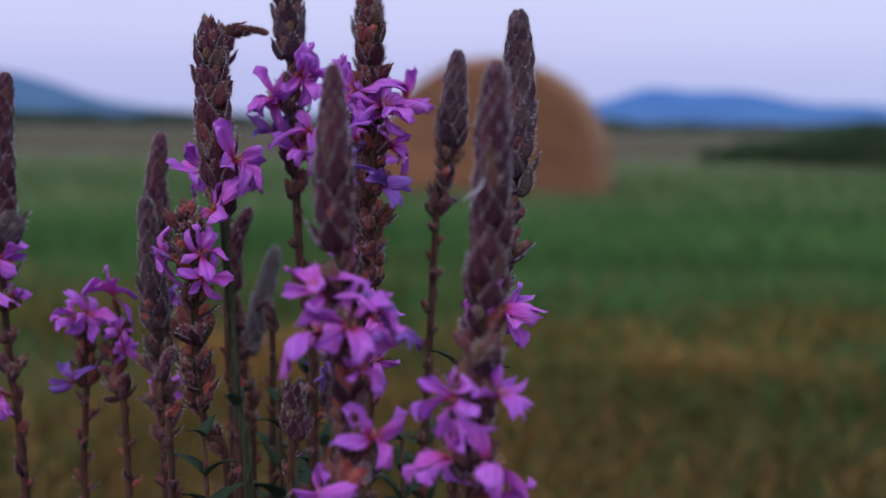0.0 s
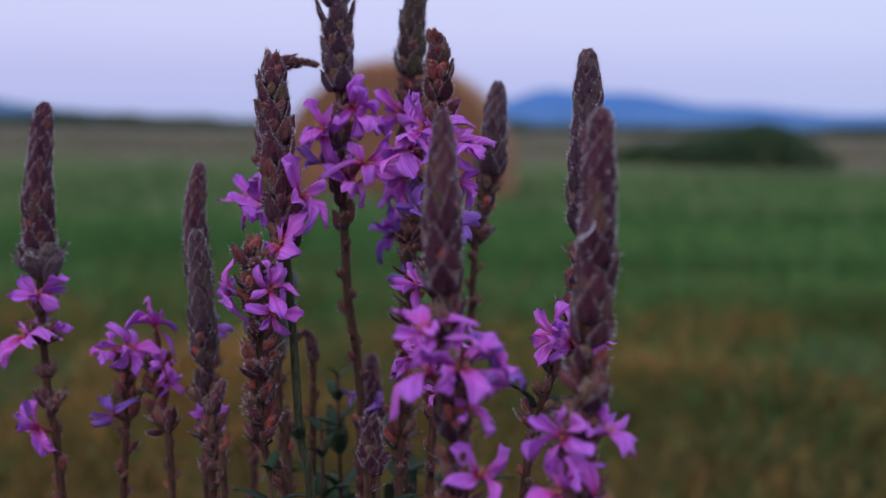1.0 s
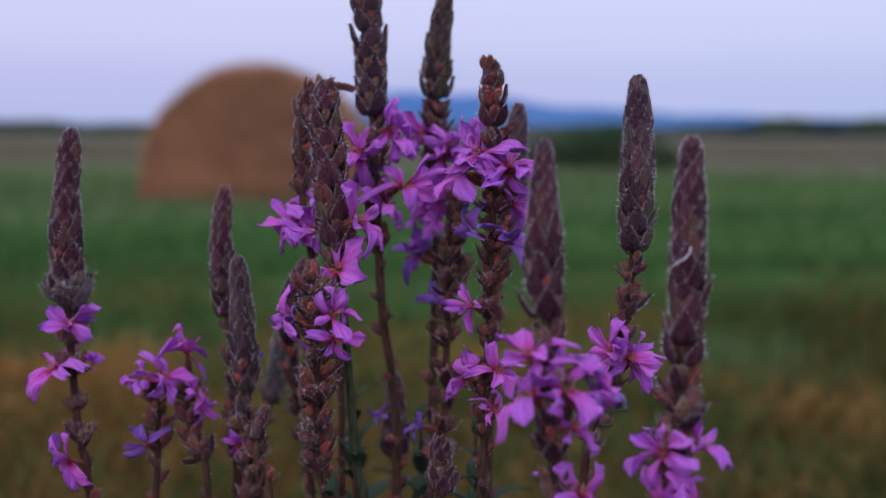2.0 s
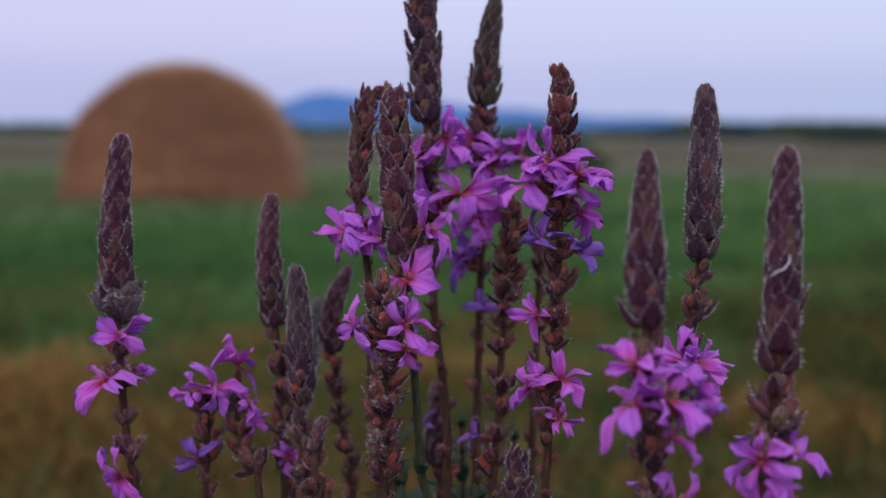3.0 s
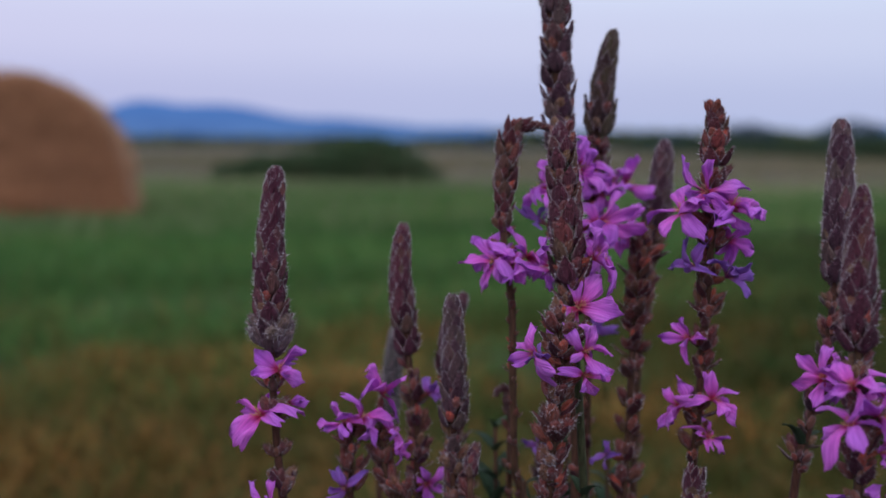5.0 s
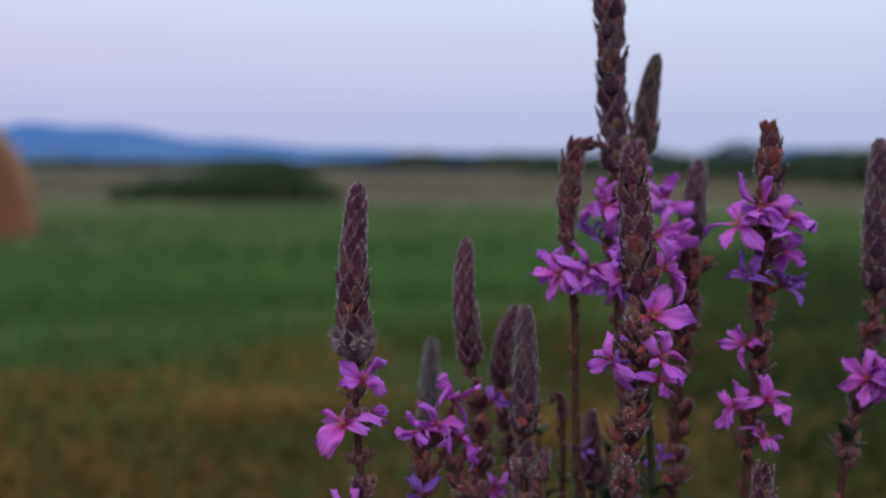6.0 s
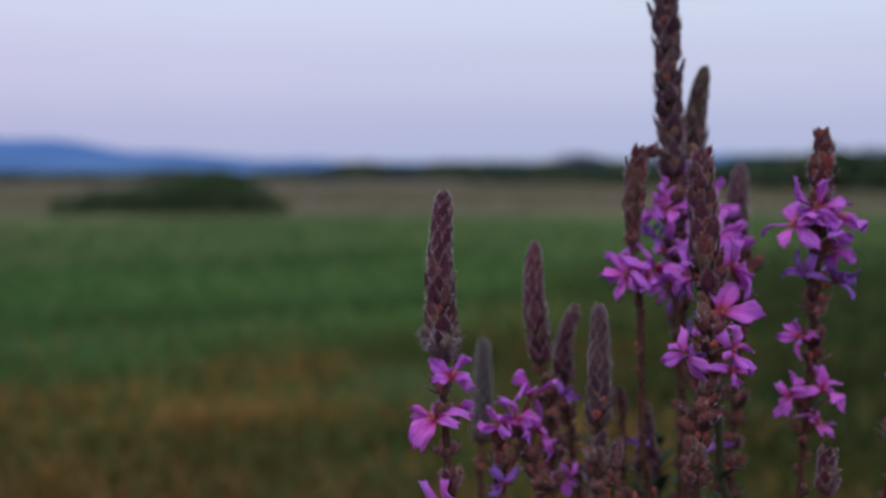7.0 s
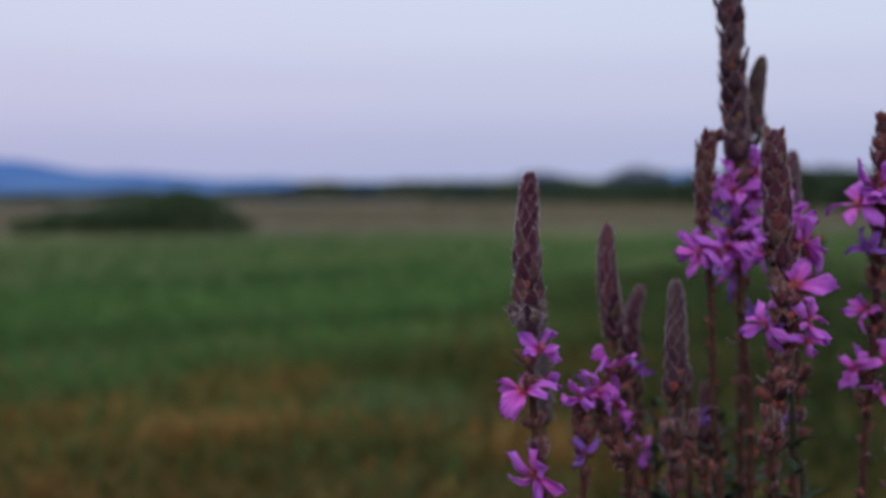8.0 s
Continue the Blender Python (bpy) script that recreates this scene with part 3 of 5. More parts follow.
def green(x, y):
    """How much the ground is green meadow there, 0 to 1: the olive strip by the clump fades out over some metres."""
    g = (math.hypot(x, y) - 2.9) / 2.7 + 1.1 * noise.noise(Vector((x * 0.8, y * 1.2, 9.0)))
    return min(1.0, max(0.06, g))


def dry(x, y):
    """Dry brown tufts: thick to the west, in patches farther out elsewhere."""
    edge = 2.9 - 0.7 * min(1.0, max(0.0, (math.degrees(math.atan2(x, y)) - 8.0) / 16.0))
    near = min(1.0, max(0.0, (edge - math.hypot(x, y)) / 0.8 + 0.6 * noise.noise(Vector((x * 0.9, y * 1.3, 9.0)))))
    return max(near * (0.08 + 0.44 * west(x, y)), tufts(x, y))


def west(x, y):
    return min(1.0, max(0.0, (24.0 - math.degrees(math.atan2(x, y))) / 16.0))


def tufts(x, y):
    """Patches of orange-brown dry grass some metres off."""
    r, az = math.hypot(x, y), math.degrees(math.atan2(x, y))
    mid = 2.55 - 0.38 * min(1.0, max(0.0, (az - 8.0) / 18.0))
    return math.exp(-((r - mid) / 0.38) ** 2) * min(1.0, max(0.10, (36.0 - az) / 14.0)) * min(1.0, max(0.0, 0.16 + 3.6 * noise.noise(Vector((x * 1.7, y * 1.7, 2.0)))))


def olive(x, y):
    """Yellowish olive grass in the strip before the green field."""
    r = math.hypot(x, y)
    return math.exp(-((r - 3.5) / 1.1) ** 2) * min(1.0, max(0.08, 0.45 + 1.5 * noise.noise(Vector((x * 1.0, y * 1.3, 21.0)))))


def darker_east(x, y):
    """Darker grass out to the east."""
    r, az = math.hypot(x, y), math.degrees(math.atan2(x, y))
    return min(1.0, max(0.0, (az - 33.0) / 8.0)) * min(1.0, max(0.0, (112.0 - az) / 40.0)) * min(1.0, max(0.0, (9.0 - r) / 3.0 + 0.8 * noise.noise(Vector((x * 0.8, y * 0.8, 31.0)))))


def foot(x, y):
    """Short growth at the foot of the clump, thinning out unevenly."""
    return min(1.0, max(0.0, (2.2 - math.hypot(x, y)) / 1.0 + 0.7 * noise.noise(Vector((x * 1.4, y * 1.4, 41.0)))))


def blotch(x, y):
    """Small pale patches of seeding grass in the olive strip."""
    r = math.hypot(x, y)
    return math.exp(-((r - 3.4) / 0.8) ** 2) * min(1.0, max(0.0, 4.0 * noise.noise(Vector((x * 1.5, y * 1.5, 12.0))) - 0.6))


def pale(x, y):
    """Thicker to the west."""
    return min(1.0, max(0.30, (29.0 - math.degrees(math.atan2(x, y))) / 22.0))


def stubbly(x, y):
    """The stubble thins out towards the green field, in streaks."""
    return min(1.0, max(0.0, (math.hypot(x, y) - 12.0) / 7.0 + 0.6 * noise.noise(Vector((x * 0.25, y * 0.7, 51.0)))))


def rank(x, y):
    """Dark olive grass between the clump and the field; it reaches farther out to the east."""
    r, az = math.hypot(x, y), math.degrees(math.atan2(x, y))
    reach = 4.4 + 6.5 * min(1.0, max(0.0, (az - 25.0) / 18.0)) * min(1.0, max(0.0, (150.0 - az) / 60.0))
    side = 0.30 + 0.55 * min(1.0, max(0.0, (az - 6.0) / 24.0))
    return side * min(1.0, max(0.0, (reach - r) / 2.0 + 1.0 * noise.noise(Vector((x * 1.1, y * 1.1, 5.0))))) * (1.0 - 0.8 * tufts(x, y))


blades("field_grass", "short green grass of the mown field", M_GRASS, 51, 150000, 1.3, 9.0, 0.065, 0.0016, 1.6, 0.85, green)
blades("field_grass", "short green grass of the mown field", M_GRASS, 52, 60000, 8.0, 14.0, 0.11, 0.0020, 1.0, 0.8)
# paler blades from seven metres out to the far edge
blades("pale_grass", "paler grass along the far edge of the mown field", M_GRASS_PALE, 57, 85000, 7.0, 18.0, 0.12, 0.0022, 0.8, 0.7, pale)
blades("dry_grass", "dry reddish-brown grass tufts in front of the field", M_DRY, 53, 110000, 1.0, 5.5, 0.060, 0.0018, 2.0, 0.9, dry)
blades("rank_grass", "dark olive rank grass between the clump and the mown field", M_RANK, 56, 150000, 1.2, 11.0, 0.065, 0.0018, 2.0, 0.85, rank)
blades("rank_grass", "dark olive rank grass all round the clump", M_RANK, 62, 120000, 1.2, 11.0, 0.065, 0.0022, 1.8, 0.85, rank, 74.0, 314.0)
blades("olive_grass", "yellowish olive grass all round the clump", M_OLIVE, 67, 90000, 1.4, 5.4, 0.060, 0.0022, 1.8, 0.9, olive, 74.0, 314.0)
blades("dry_tufts", "orange-brown tufts of dry grass among the olive grass", M_TUFT, 61, 60000, 1.5, 3.6, 0.075, 0.0019, 1.8, 0.9, lambda x, y: 0.8 * tufts(x, y))
blades("dry_tufts", "small pale tan patches of seeding grass", M_TUFT, 64, 40000, 2.2, 5.2, 0.070, 0.0019, 1.6, 0.9, lambda x, y: 0.7 * blotch(x, y))
blades("olive_grass", "yellowish olive grass before the green field", M_OLIVE, 65, 80000, 1.8, 5.4, 0.060, 0.0018, 1.8, 0.9, olive)
blades("dark_east_grass", "dark green grass beyond the clump", M_DARK_EAST, 66, 100000, 2.0, 9.5, 0.080, 0.0020, 1.4, 0.85, darker_east, 30.0, 112.0)
blades("tall_dry_grass", "sparse tall dry grass stalks", M_DRY, 54, 350, 1.5, 3.6, 0.13, 0.0013, 0.7, 0.7, patch)
blades("stubble", "pale dry stubble of the farther field", M_STUBBLE, 55, 60000, 12.0, 60.0, 0.13, 0.0040, 0.6, 0.6, stubbly)
blades("meadow_grass", "short grass of the meadow all round the clump", M_GRASS, 58, 110000, 1.3, 12.0, 0.085, 0.0026, 1.2, 0.8, green, 74.0, 314.0)
blades("dry_grass", "dry brown grass on the ground round the clump", M_DRY, 59, 60000, 1.0, 5.5, 0.090, 0.0024, 1.2, 0.9, dry, 74.0, 314.0)
blades("dry_grass", "short dry grass at the foot of the clump", M_DRY, 60, 22000, 0.05, 2.1, 0.06, 0.0016, 1.6, 0.6, foot, 0.0, 360.0)
blades("olive_grass", "short yellowish grass at the foot of the clump", M_OLIVE, 68, 36000, 0.05, 2.6, 0.05, 0.0018, 1.8, 0.6, foot, 0.0, 360.0)
blades("rank_grass", "short olive grass at the foot of the clump", M_RANK, 63, 40000, 0.05, 2.6, 0.06, 0.0018, 1.6, 0.6, foot, 0.0, 360.0)


# ---- loosestrife: the pieces, each built once ----
def bract_mesh(name, mat, seed, flare=0.10, hairs=40):
    """A pointed boat-shaped scale, 1 long along z and 1 wide, that bulges to +x, with a pale downy margin."""
    rng = np.random.default_rng(seed)
    rows = [(0.0, 0.30), (0.14, 0.44), (0.32, 0.50), (0.50, 0.45), (0.67, 0.32), (0.84, 0.15), (1.0, 0.008)]
    hem, deep, whole = (0.82, 0.25, 0.92) if flare < 0.12 else (0.86, 0.36, 0.75)
    across = (-1.0, -hem, -0.46, 0.0, 0.46, hem, 1.0)
    verts, faces, idx = [], [], []
    for i, (v, w) in enumerate(rows):
        out = 0.12 * math.sin(math.pi * min(v * 1.15, 1.0)) + flare * max(0.0, v - 0.55) / 0.45
        w *= rng.uniform(0.93, 1.07)
        for q in across:
            arch = deep * (1 - abs(q) ** 1.7) * min(1.0, w / 0.42)
            dent = rng.uniform(-0.025, 0.025)
            verts.append((out + arch + 0.26 - deep + dent, q * w, v - 0.02 * (1 - abs(q))))
        verts.append((out - 0.14, 0, v * 0.98))
    n = len(across) + 1
    for i in range(len(rows) - 1):
        for k in range(n):
            a, b = i * n + k, i * n + (k + 1) % n
            faces.append((a, b, b + n, a + n))
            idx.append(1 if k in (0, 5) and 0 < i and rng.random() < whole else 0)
    faces.append(tuple(range(n - 1, -1, -1)))
    idx.append(0)

    def hair(p, d, t):
        c = len(verts)
        verts.extend([tuple(p - t), tuple(p + t), tuple(p + d)])
        faces.append((c, c + 1, c + 2))
        idx.append(2)
    for h in range(hairs):
        i, k = rng.integers(1, len(rows) - 1), rng.choice((0, 6))
        p = Vector(verts[i * n + k]).lerp(Vector(verts[(i + 1) * n + k]), rng.random())
        hair(p, Vector((rng.uniform(0.04, 0.24), (-1 if k == 0 else 1) * rng.uniform(0.04, 0.20), rng.uniform(0.02, 0.12))), Vector((0, 0, 0.007)))
    for h in range(hairs // 5):
        i, k = rng.integers(1, len(rows) - 1), rng.integers(1, 6)
        p = Vector(verts[i * n + k]).lerp(Vector(verts[(i + 1) * n + k]), rng.random())
        hair(p, Vector((rng.uniform(0.10, 0.24), rng.uniform(-0.16, 0.16), rng.uniform(0.01, 0.10))), Vector((0, 0.010, 0.003)))
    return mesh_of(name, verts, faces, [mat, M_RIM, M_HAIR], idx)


def calyx_mesh(name, mat, seed, hairs=54):
    """A plump ribbed hairy cup with a toothed mouth, 1 long along z and about 0.6 wide."""
    rng = np.random.default_rng(seed)
    seg = 10
    verts, faces, idx = [], [], []
    rows = [(0.0, 0.10), (0.14, 0.20), (0.38, 0.285), (0.62, 0.28), (0.82, 0.205), (0.92, 0.13)]
    lean = rng.uniform(-0.08, 0.08, 2)
    for v, r in rows:
        for k in range(seg):
            rr = r * (1.06 if k % 2 else 0.94) * rng.uniform(0.96, 1.04)
            a = 2 * math.pi * k / seg
            verts.append((rr * math.cos(a) + lean[0] * v * v, rr * math.sin(a) + lean[1] * v * v, v))
    for i in range(len(rows) - 1):
        for k in range(seg):
            a, b = i * seg + k, i * seg + (k + 1) % seg
            faces.append((a, b, b + seg, a + seg))
            idx.append(0)
    n = len(verts)
    verts.append((lean[0], lean[1], 0.90))
    b0 = (len(rows) - 1) * seg
    for k in range(seg):
        faces.append((b0 + k, b0 + (k + 1) % seg, n))
        idx.append(0)
    for k in range(0, seg, 2):
        a = 2 * math.pi * (k + 0.5) / seg
        n = len(verts)
        far = rng.uniform(0.15, 0.26)
        verts.append((far * math.cos(a) + lean[0], far * math.sin(a) + lean[1], rng.uniform(1.04, 1.22)))
        faces.append((b0 + k, b0 + (k + 1) % seg, n))
        idx.append(0)
    for h in range(hairs):
        a, v = rng.uniform(0, 6.28), rng.uniform(0.15, 0.98)
        r = 0.27 if v < 0.7 else 0.18
        p = Vector((r * math.cos(a) + lean[0] * v * v, r * math.sin(a) + lean[1] * v * v, v))
        d = Vector((math.cos(a) + rng.uniform(-0.4, 0.4), math.sin(a) + rng.uniform(-0.4, 0.4), rng.uniform(0.1, 0.9))) * rng.uniform(0.10, 0.24)
        t = Vector((-math.sin(a), math.cos(a), 0)) * 0.008
        n = len(verts)
        verts += [tuple(p - t), tuple(p + t), tuple(p + d)]
        faces.append((n, n + 1, n + 2))
        idx.append(1)
    return mesh_of(name, verts, faces, [mat, M_HAIR], idx)


def petal_mesh(name, mat, seed, droop):
    """A crumpled strap-shaped petal, 1 long along x, with a narrow claw and an uneven blunt end; it has thickness."""
    rng = np.random.default_rng(seed)
    ph, wob = rng.uniform(0, 6.28, 4), rng.uniform(0.6, 1.3)
    side, wide = rng.uniform(-0.2, 0.2), rng.uniform(0.18, 0.26)
    nu, nv = 11, 6
    top, bot = [], []
    for i in range(nu):
        u = i / (nu - 1)
        w = 0.035 + (wide - 0.035) * min(1.0, max(0.0, (u - 0.04) / 0.55)) ** 0.8
        if u > 0.76:
            w *= (1 - ((u - 0.76) / 0.24) ** 3.0 * 0.42)
        w *= 1 + 0.14 * math.sin(8 * u + ph[0])
        for j in range(nv):
            q = 2 * j / (nv - 1) - 1
            end = (0.06 * math.sin(3.5 * q + ph[0]) + 0.045 * math.sin(9 * q + ph[1]) - 0.09 * q * q) * max(0.0, (u - 0.7) / 0.3)
            z = 0.12 * math.sin(2.6 * u) - droop * 1.4 * u ** 2.4 + 0.13 * wob * u * math.sin(3.0 * q + ph[1] + 3.2 * u) + 0.05 * (abs(q) - 0.4) * (1 - u) - 0.035 * q * q * u + 0.055 * u * math.sin(10 * u + ph[2] + 2.0 * q)
            y = q * w + side * u * u + 0.04 * u * math.sin(4.2 * u + ph[3])
            top.append((u + end, y, z + 0.006))
            bot.append((u + end, y, z - 0.006))
    verts = top + bot
    o = nu * nv
    faces = []
    for i in range(nu - 1):
        for j in range(nv - 1):
            a = i * nv + j
            faces.append((a, a + nv, a + nv + 1, a + 1))
            faces.append((o + a, o + a + 1, o + a + nv + 1, o + a + nv))
    for i in range(nu - 1):
        a, b = i * nv, i * nv + nv - 1
        faces.append((a, o + a, o + a + nv, a + nv))
        faces.append((b, b + nv, o + b + nv, o + b))
    for j in range(nv - 1):
        a, b = j, (nu - 1) * nv + j
        faces.append((a, a + 1, o + a + 1, o + a))
        faces.append((b, o + b, o + b + 1, b + 1))
    return mesh_of(name, verts, faces, [mat])


def stamens_mesh():
    """A tuft of thin threads with a knob at each end, about 0.4 long along z."""
    rng = np.random.default_rng(77)
    verts, faces = [], []
    for k in range(10):
        a, l = 2.4 * k, rng.uniform(0.16, 0.42)
        tip = Vector((0.12 * math.cos(a), 0.12 * math.sin(a), l))
        v, f = tube([(0, 0, 0), tuple(tip * 0.6 + Vector((0, 0, 0.03))), tuple(tip)], [0.010, 0.007, 0.007], 4)
        faces += [tuple(i + len(verts) for i in q) for q in f]
        verts += v
        n = len(verts)
        r = 0.022
        verts += [tip + Vector(d) * r for d in ((1, 0, 0), (0, 1, 0), (-1, 0, 0), (0, -1, 0), (0, 0, 1.2), (0, 0, -1.2))]
        faces += [(n, n + 1, n + 4), (n + 1, n + 2, n + 4), (n + 2, n + 3, n + 4), (n + 3, n, n + 4), (n + 1, n, n + 5), (n + 2, n + 1, n + 5), (n + 3, n + 2, n + 5), (n, n + 3, n + 5)]
    return mesh_of("stamen_tuft", verts, faces, [M_STAMEN])


def leaf_mesh(seed):
    """A lance-shaped leaf, 1 long along x, folded along its midrib."""
    rng = np.random.default_rng(seed)
    verts, faces = [], []
    rows = [(0, 0.05), (0.12, 0.13), (0.3, 0.16), (0.55, 0.125), (0.8, 0.06), (1.0, 0.005)]
    for u, w in rows:
        z = 0.16 * math.sin(2.2 * u) - 0.22 * u * u + rng.uniform(-0.01, 0.01)
        verts += [(u, -w, z + 0.05 * w / 0.16), (u, 0, z - 0.012), (u, w, z + 0.05 * w / 0.16), (u, 0, z - 0.03)]
    for i in range(len(rows) - 1):
        for k in range(4):
            a, b = i * 4 + k, i * 4 + (k + 1) % 4
            faces.append((a, b, b + 4, a + 4))
    faces.append((3, 2, 1, 0))
    return mesh_of("leaf", verts, faces, [M_LEAF])


BRACTS = {k: [bract_mesh("bract", m, s, fl) for s, fl in ((1, 0.05), (2, 0.10), (3, 0.16))]
          for k, m in (("purple", M_BRACT), ("olive", M_BRACT_OLIVE), ("grey", M_BRACT_GREY), ("dry", M_BRACT_DRY), ("dusky", M_BRACT_DUSKY))}
CALYCES = {k: [calyx_mesh("calyx", m, s) for s in (11, 12, 13, 14)] for k, m in (("purple", M_CALYX), ("olive", M_CALYX), ("grey", M_CALYX), ("dry", M_CALYX_DRY), ("red", M_CALYX_RED), ("dusky", M_CALYX), ("downy", M_CALYX_DOWNY))}
PETALS = [petal_mesh("petal", M_PETAL, s, d) for s, d in ((21, 0.05), (22, 0.18), (23, 0.30), (24, 0.0), (25, 0.42), (26, -0.14), (34, 0.24), (35, 0.10), (36, -0.05))]
WILTED = [petal_mesh("petal", M_PETAL_WILTED, s, d) for s, d in ((27, 0.5), (28, 0.3), (29, -0.2))]
STAMENS = stamens_mesh()
LEAVES = [leaf_mesh(s) for s in (31, 32, 33)]


class Axis:
    """A smooth line from the tip of a stalk to its foot, by the distance from the tip."""

    def __init__(self, stem):
        p = [Vector(q) for q in stem]
        p = [p[0] * 2 - p[1]] + p + [p[-1] * 2 - p[-2]]
        self.pts = []
        for i in range(1, len(p) - 2):
            n = max(3, int((p[i + 1] - p[i]).length / 0.003))
            n = min(n, 24)
            for k in range(n):
                t = k / n
                self.pts.append(0.5 * ((2 * p[i]) + (p[i + 1] - p[i - 1]) * t + (2 * p[i - 1] - 5 * p[i] + 4 * p[i + 1] - p[i + 2]) * t * t + (3 * p[i] - p[i - 1] - 3 * p[i + 1] + p[i + 2]) * t ** 3))
        self.pts.append(p[-2])
        self.s = [0.0]
        for a, b in zip(self.pts, self.pts[1:]):
            self.s.append(self.s[-1] + (b - a).length)

    def at(self, s):
        s = min(max(s, 0.0), self.s[-1] - 1e-6)
        i = int(np.searchsorted(self.s, s, side="right")) - 1
        f = (s - self.s[i]) / max(self.s[i + 1] - self.s[i], 1e-9)
        p = self.pts[i].lerp(self.pts[i + 1], f)
        a, b = self.pts[max(i - 2, 0)], self.pts[min(i + 3, len(self.pts) - 1)]
        return p, (a - b).normalized()

    def down_to(self, z):
        """The distance from the tip at which the stalk has come down to the height z."""
        for i in range(len(self.pts) - 1, 0, -1):
            if self.pts[i].z <= z <= self.pts[i - 1].z:
                f = (self.pts[i - 1].z - z) / max(self.pts[i - 1].z - self.pts[i].z, 1e-9)
                return self.s[i - 1] + f * (self.s[i] - self.s[i - 1])
        return 0.0


def round_about(tangent, angle):
    """The level direction at that angle round a stalk."""
    d = Vector((math.cos(angle), math.sin(angle), 0))
    return (d - tangent * d.dot(tangent)).normalized()


def flower(plant, axis, z, az, reach, size, rng, wilted=False, closed=False):
    """A flower on its calyx tube: six petals and a tuft of stamens. reach: from the stalk to its throat."""
    reach *= 0.70
    size *= 1.28
    s = axis.down_to(z - 0.35 * min(reach, 0.011))
    foot, tan = axis.at(s)
    out = Vector((math.cos(radians(az)), math.sin(radians(az)), 0))
    throat = Vector((foot.x + out.x * reach, foot.y + out.y * reach, z))
    d = (throat - foot).normalized()
    girth = min(reach, 0.010) * (1.35 if closed else 0.72)
    m = frame_of(foot, d, tan, (girth, girth, (throat - foot).length * 0.95))
    f = part("flower", CALYCES["red"][rng.integers(4)], plant, m, "wilted bluish-violet flower" if wilted else "plump red flower bud just opening" if closed else "open magenta-violet flower with six crumpled petals")
    face = (d + Vector((0, 0, rng.uniform(-0.1, 0.5))) + Vector(rng.normal(size=3)) * 0.2).normalized()
    start = rng.uniform(0, 6.28)
    kinds = WILTED if wilted else PETALS
    broad = rng.uniform(0.94, 1.12)
    side0 = face.orthogonal().normalized()
    for k in range(6 if not wilted else 5):
        a = start + k * math.pi / 3 + rng.uniform(-0.24, 0.24)
        side = (Matrix.Rotation(a, 3, face) @ side0).normalized()
        cone = radians(rng.uniform(-12, 40)) if not (wilted or closed) else radians(rng.uniform(20, 70) if wilted else rng.uniform(76, 88))
        along = (side * math.cos(cone) + face * math.sin(cone)).normalized()
        up = (face * math.cos(cone) - side * math.sin(cone)).normalized()
        l = size * rng.uniform(0.85, 1.18)
        wide = broad * rng.uniform(0.88, 1.08)
        if rng.random() < 0.12:
            l *= 0.7
        part("petal", kinds[rng.integers(len(kinds))], f, frame_of(throat - face * size * 0.03, Matrix.Rotation(rng.normal() * 0.65, 3, along) @ up, along, (l, l * wide, l * rng.uniform(0.7, 1.4))))
    part("stamen_tuft", STAMENS, f, frame_of(throat - face * size * 0.05, face, face.orthogonal(), (size, size, size)))


def cluster(plant, p, tan, a, kind, rng, size, cups, reach):
    """A leafy pointed bract that holds a few downy cups, on one side of the stalk."""
    for k in range(cups):
        out = round_about(tan, a + (k - (cups - 1) / 2) * 0.7 + rng.uniform(-0.25, 0.25))
        t = radians(rng.uniform(14, 50))
        d = tan * math.cos(t) + out * math.sin(t)
        l = size * rng.uniform(0.7, 1.2)
        g = l * rng.uniform(0.72, 1.0)
        part("calyx", CALYCES[kind][rng.integers(4)], plant, frame_of(p + out * reach + tan * rng.uniform(-0.25, 0.25) * size, d, out, (g, g, l)))
    out = round_about(tan, a + rng.uniform(-0.3, 0.3))
    t = radians(rng.uniform(22, 62))
    d = tan * math.cos(t) + out * math.sin(t)
    l = size * rng.uniform(1.0, 1.55)
    part("bract", BRACTS[kind if kind in BRACTS else "dusky"][rng.integers(3)], plant, frame_of(p + out * reach - tan * size * 0.3, d, out * math.cos(t) - tan * math.sin(t), (l * 0.42, l * 0.50, l)))


def whorl(plant, axis, s, kind, rng, size, clusters=3, cups=3, reach=0.0018):
    a0 = rng.uniform(0, 6.28)
    for i in range(clusters):
        p, tan = axis.at(s + size * rng.uniform(-0.3, 0.3))
        cluster(plant, p, tan, a0 + 2 * math.pi * i / clusters + rng.uniform(-0.35, 0.35), kind, rng, size * rng.uniform(0.85, 1.15), cups, reach)


STALKS = "flower stalks in the clump"


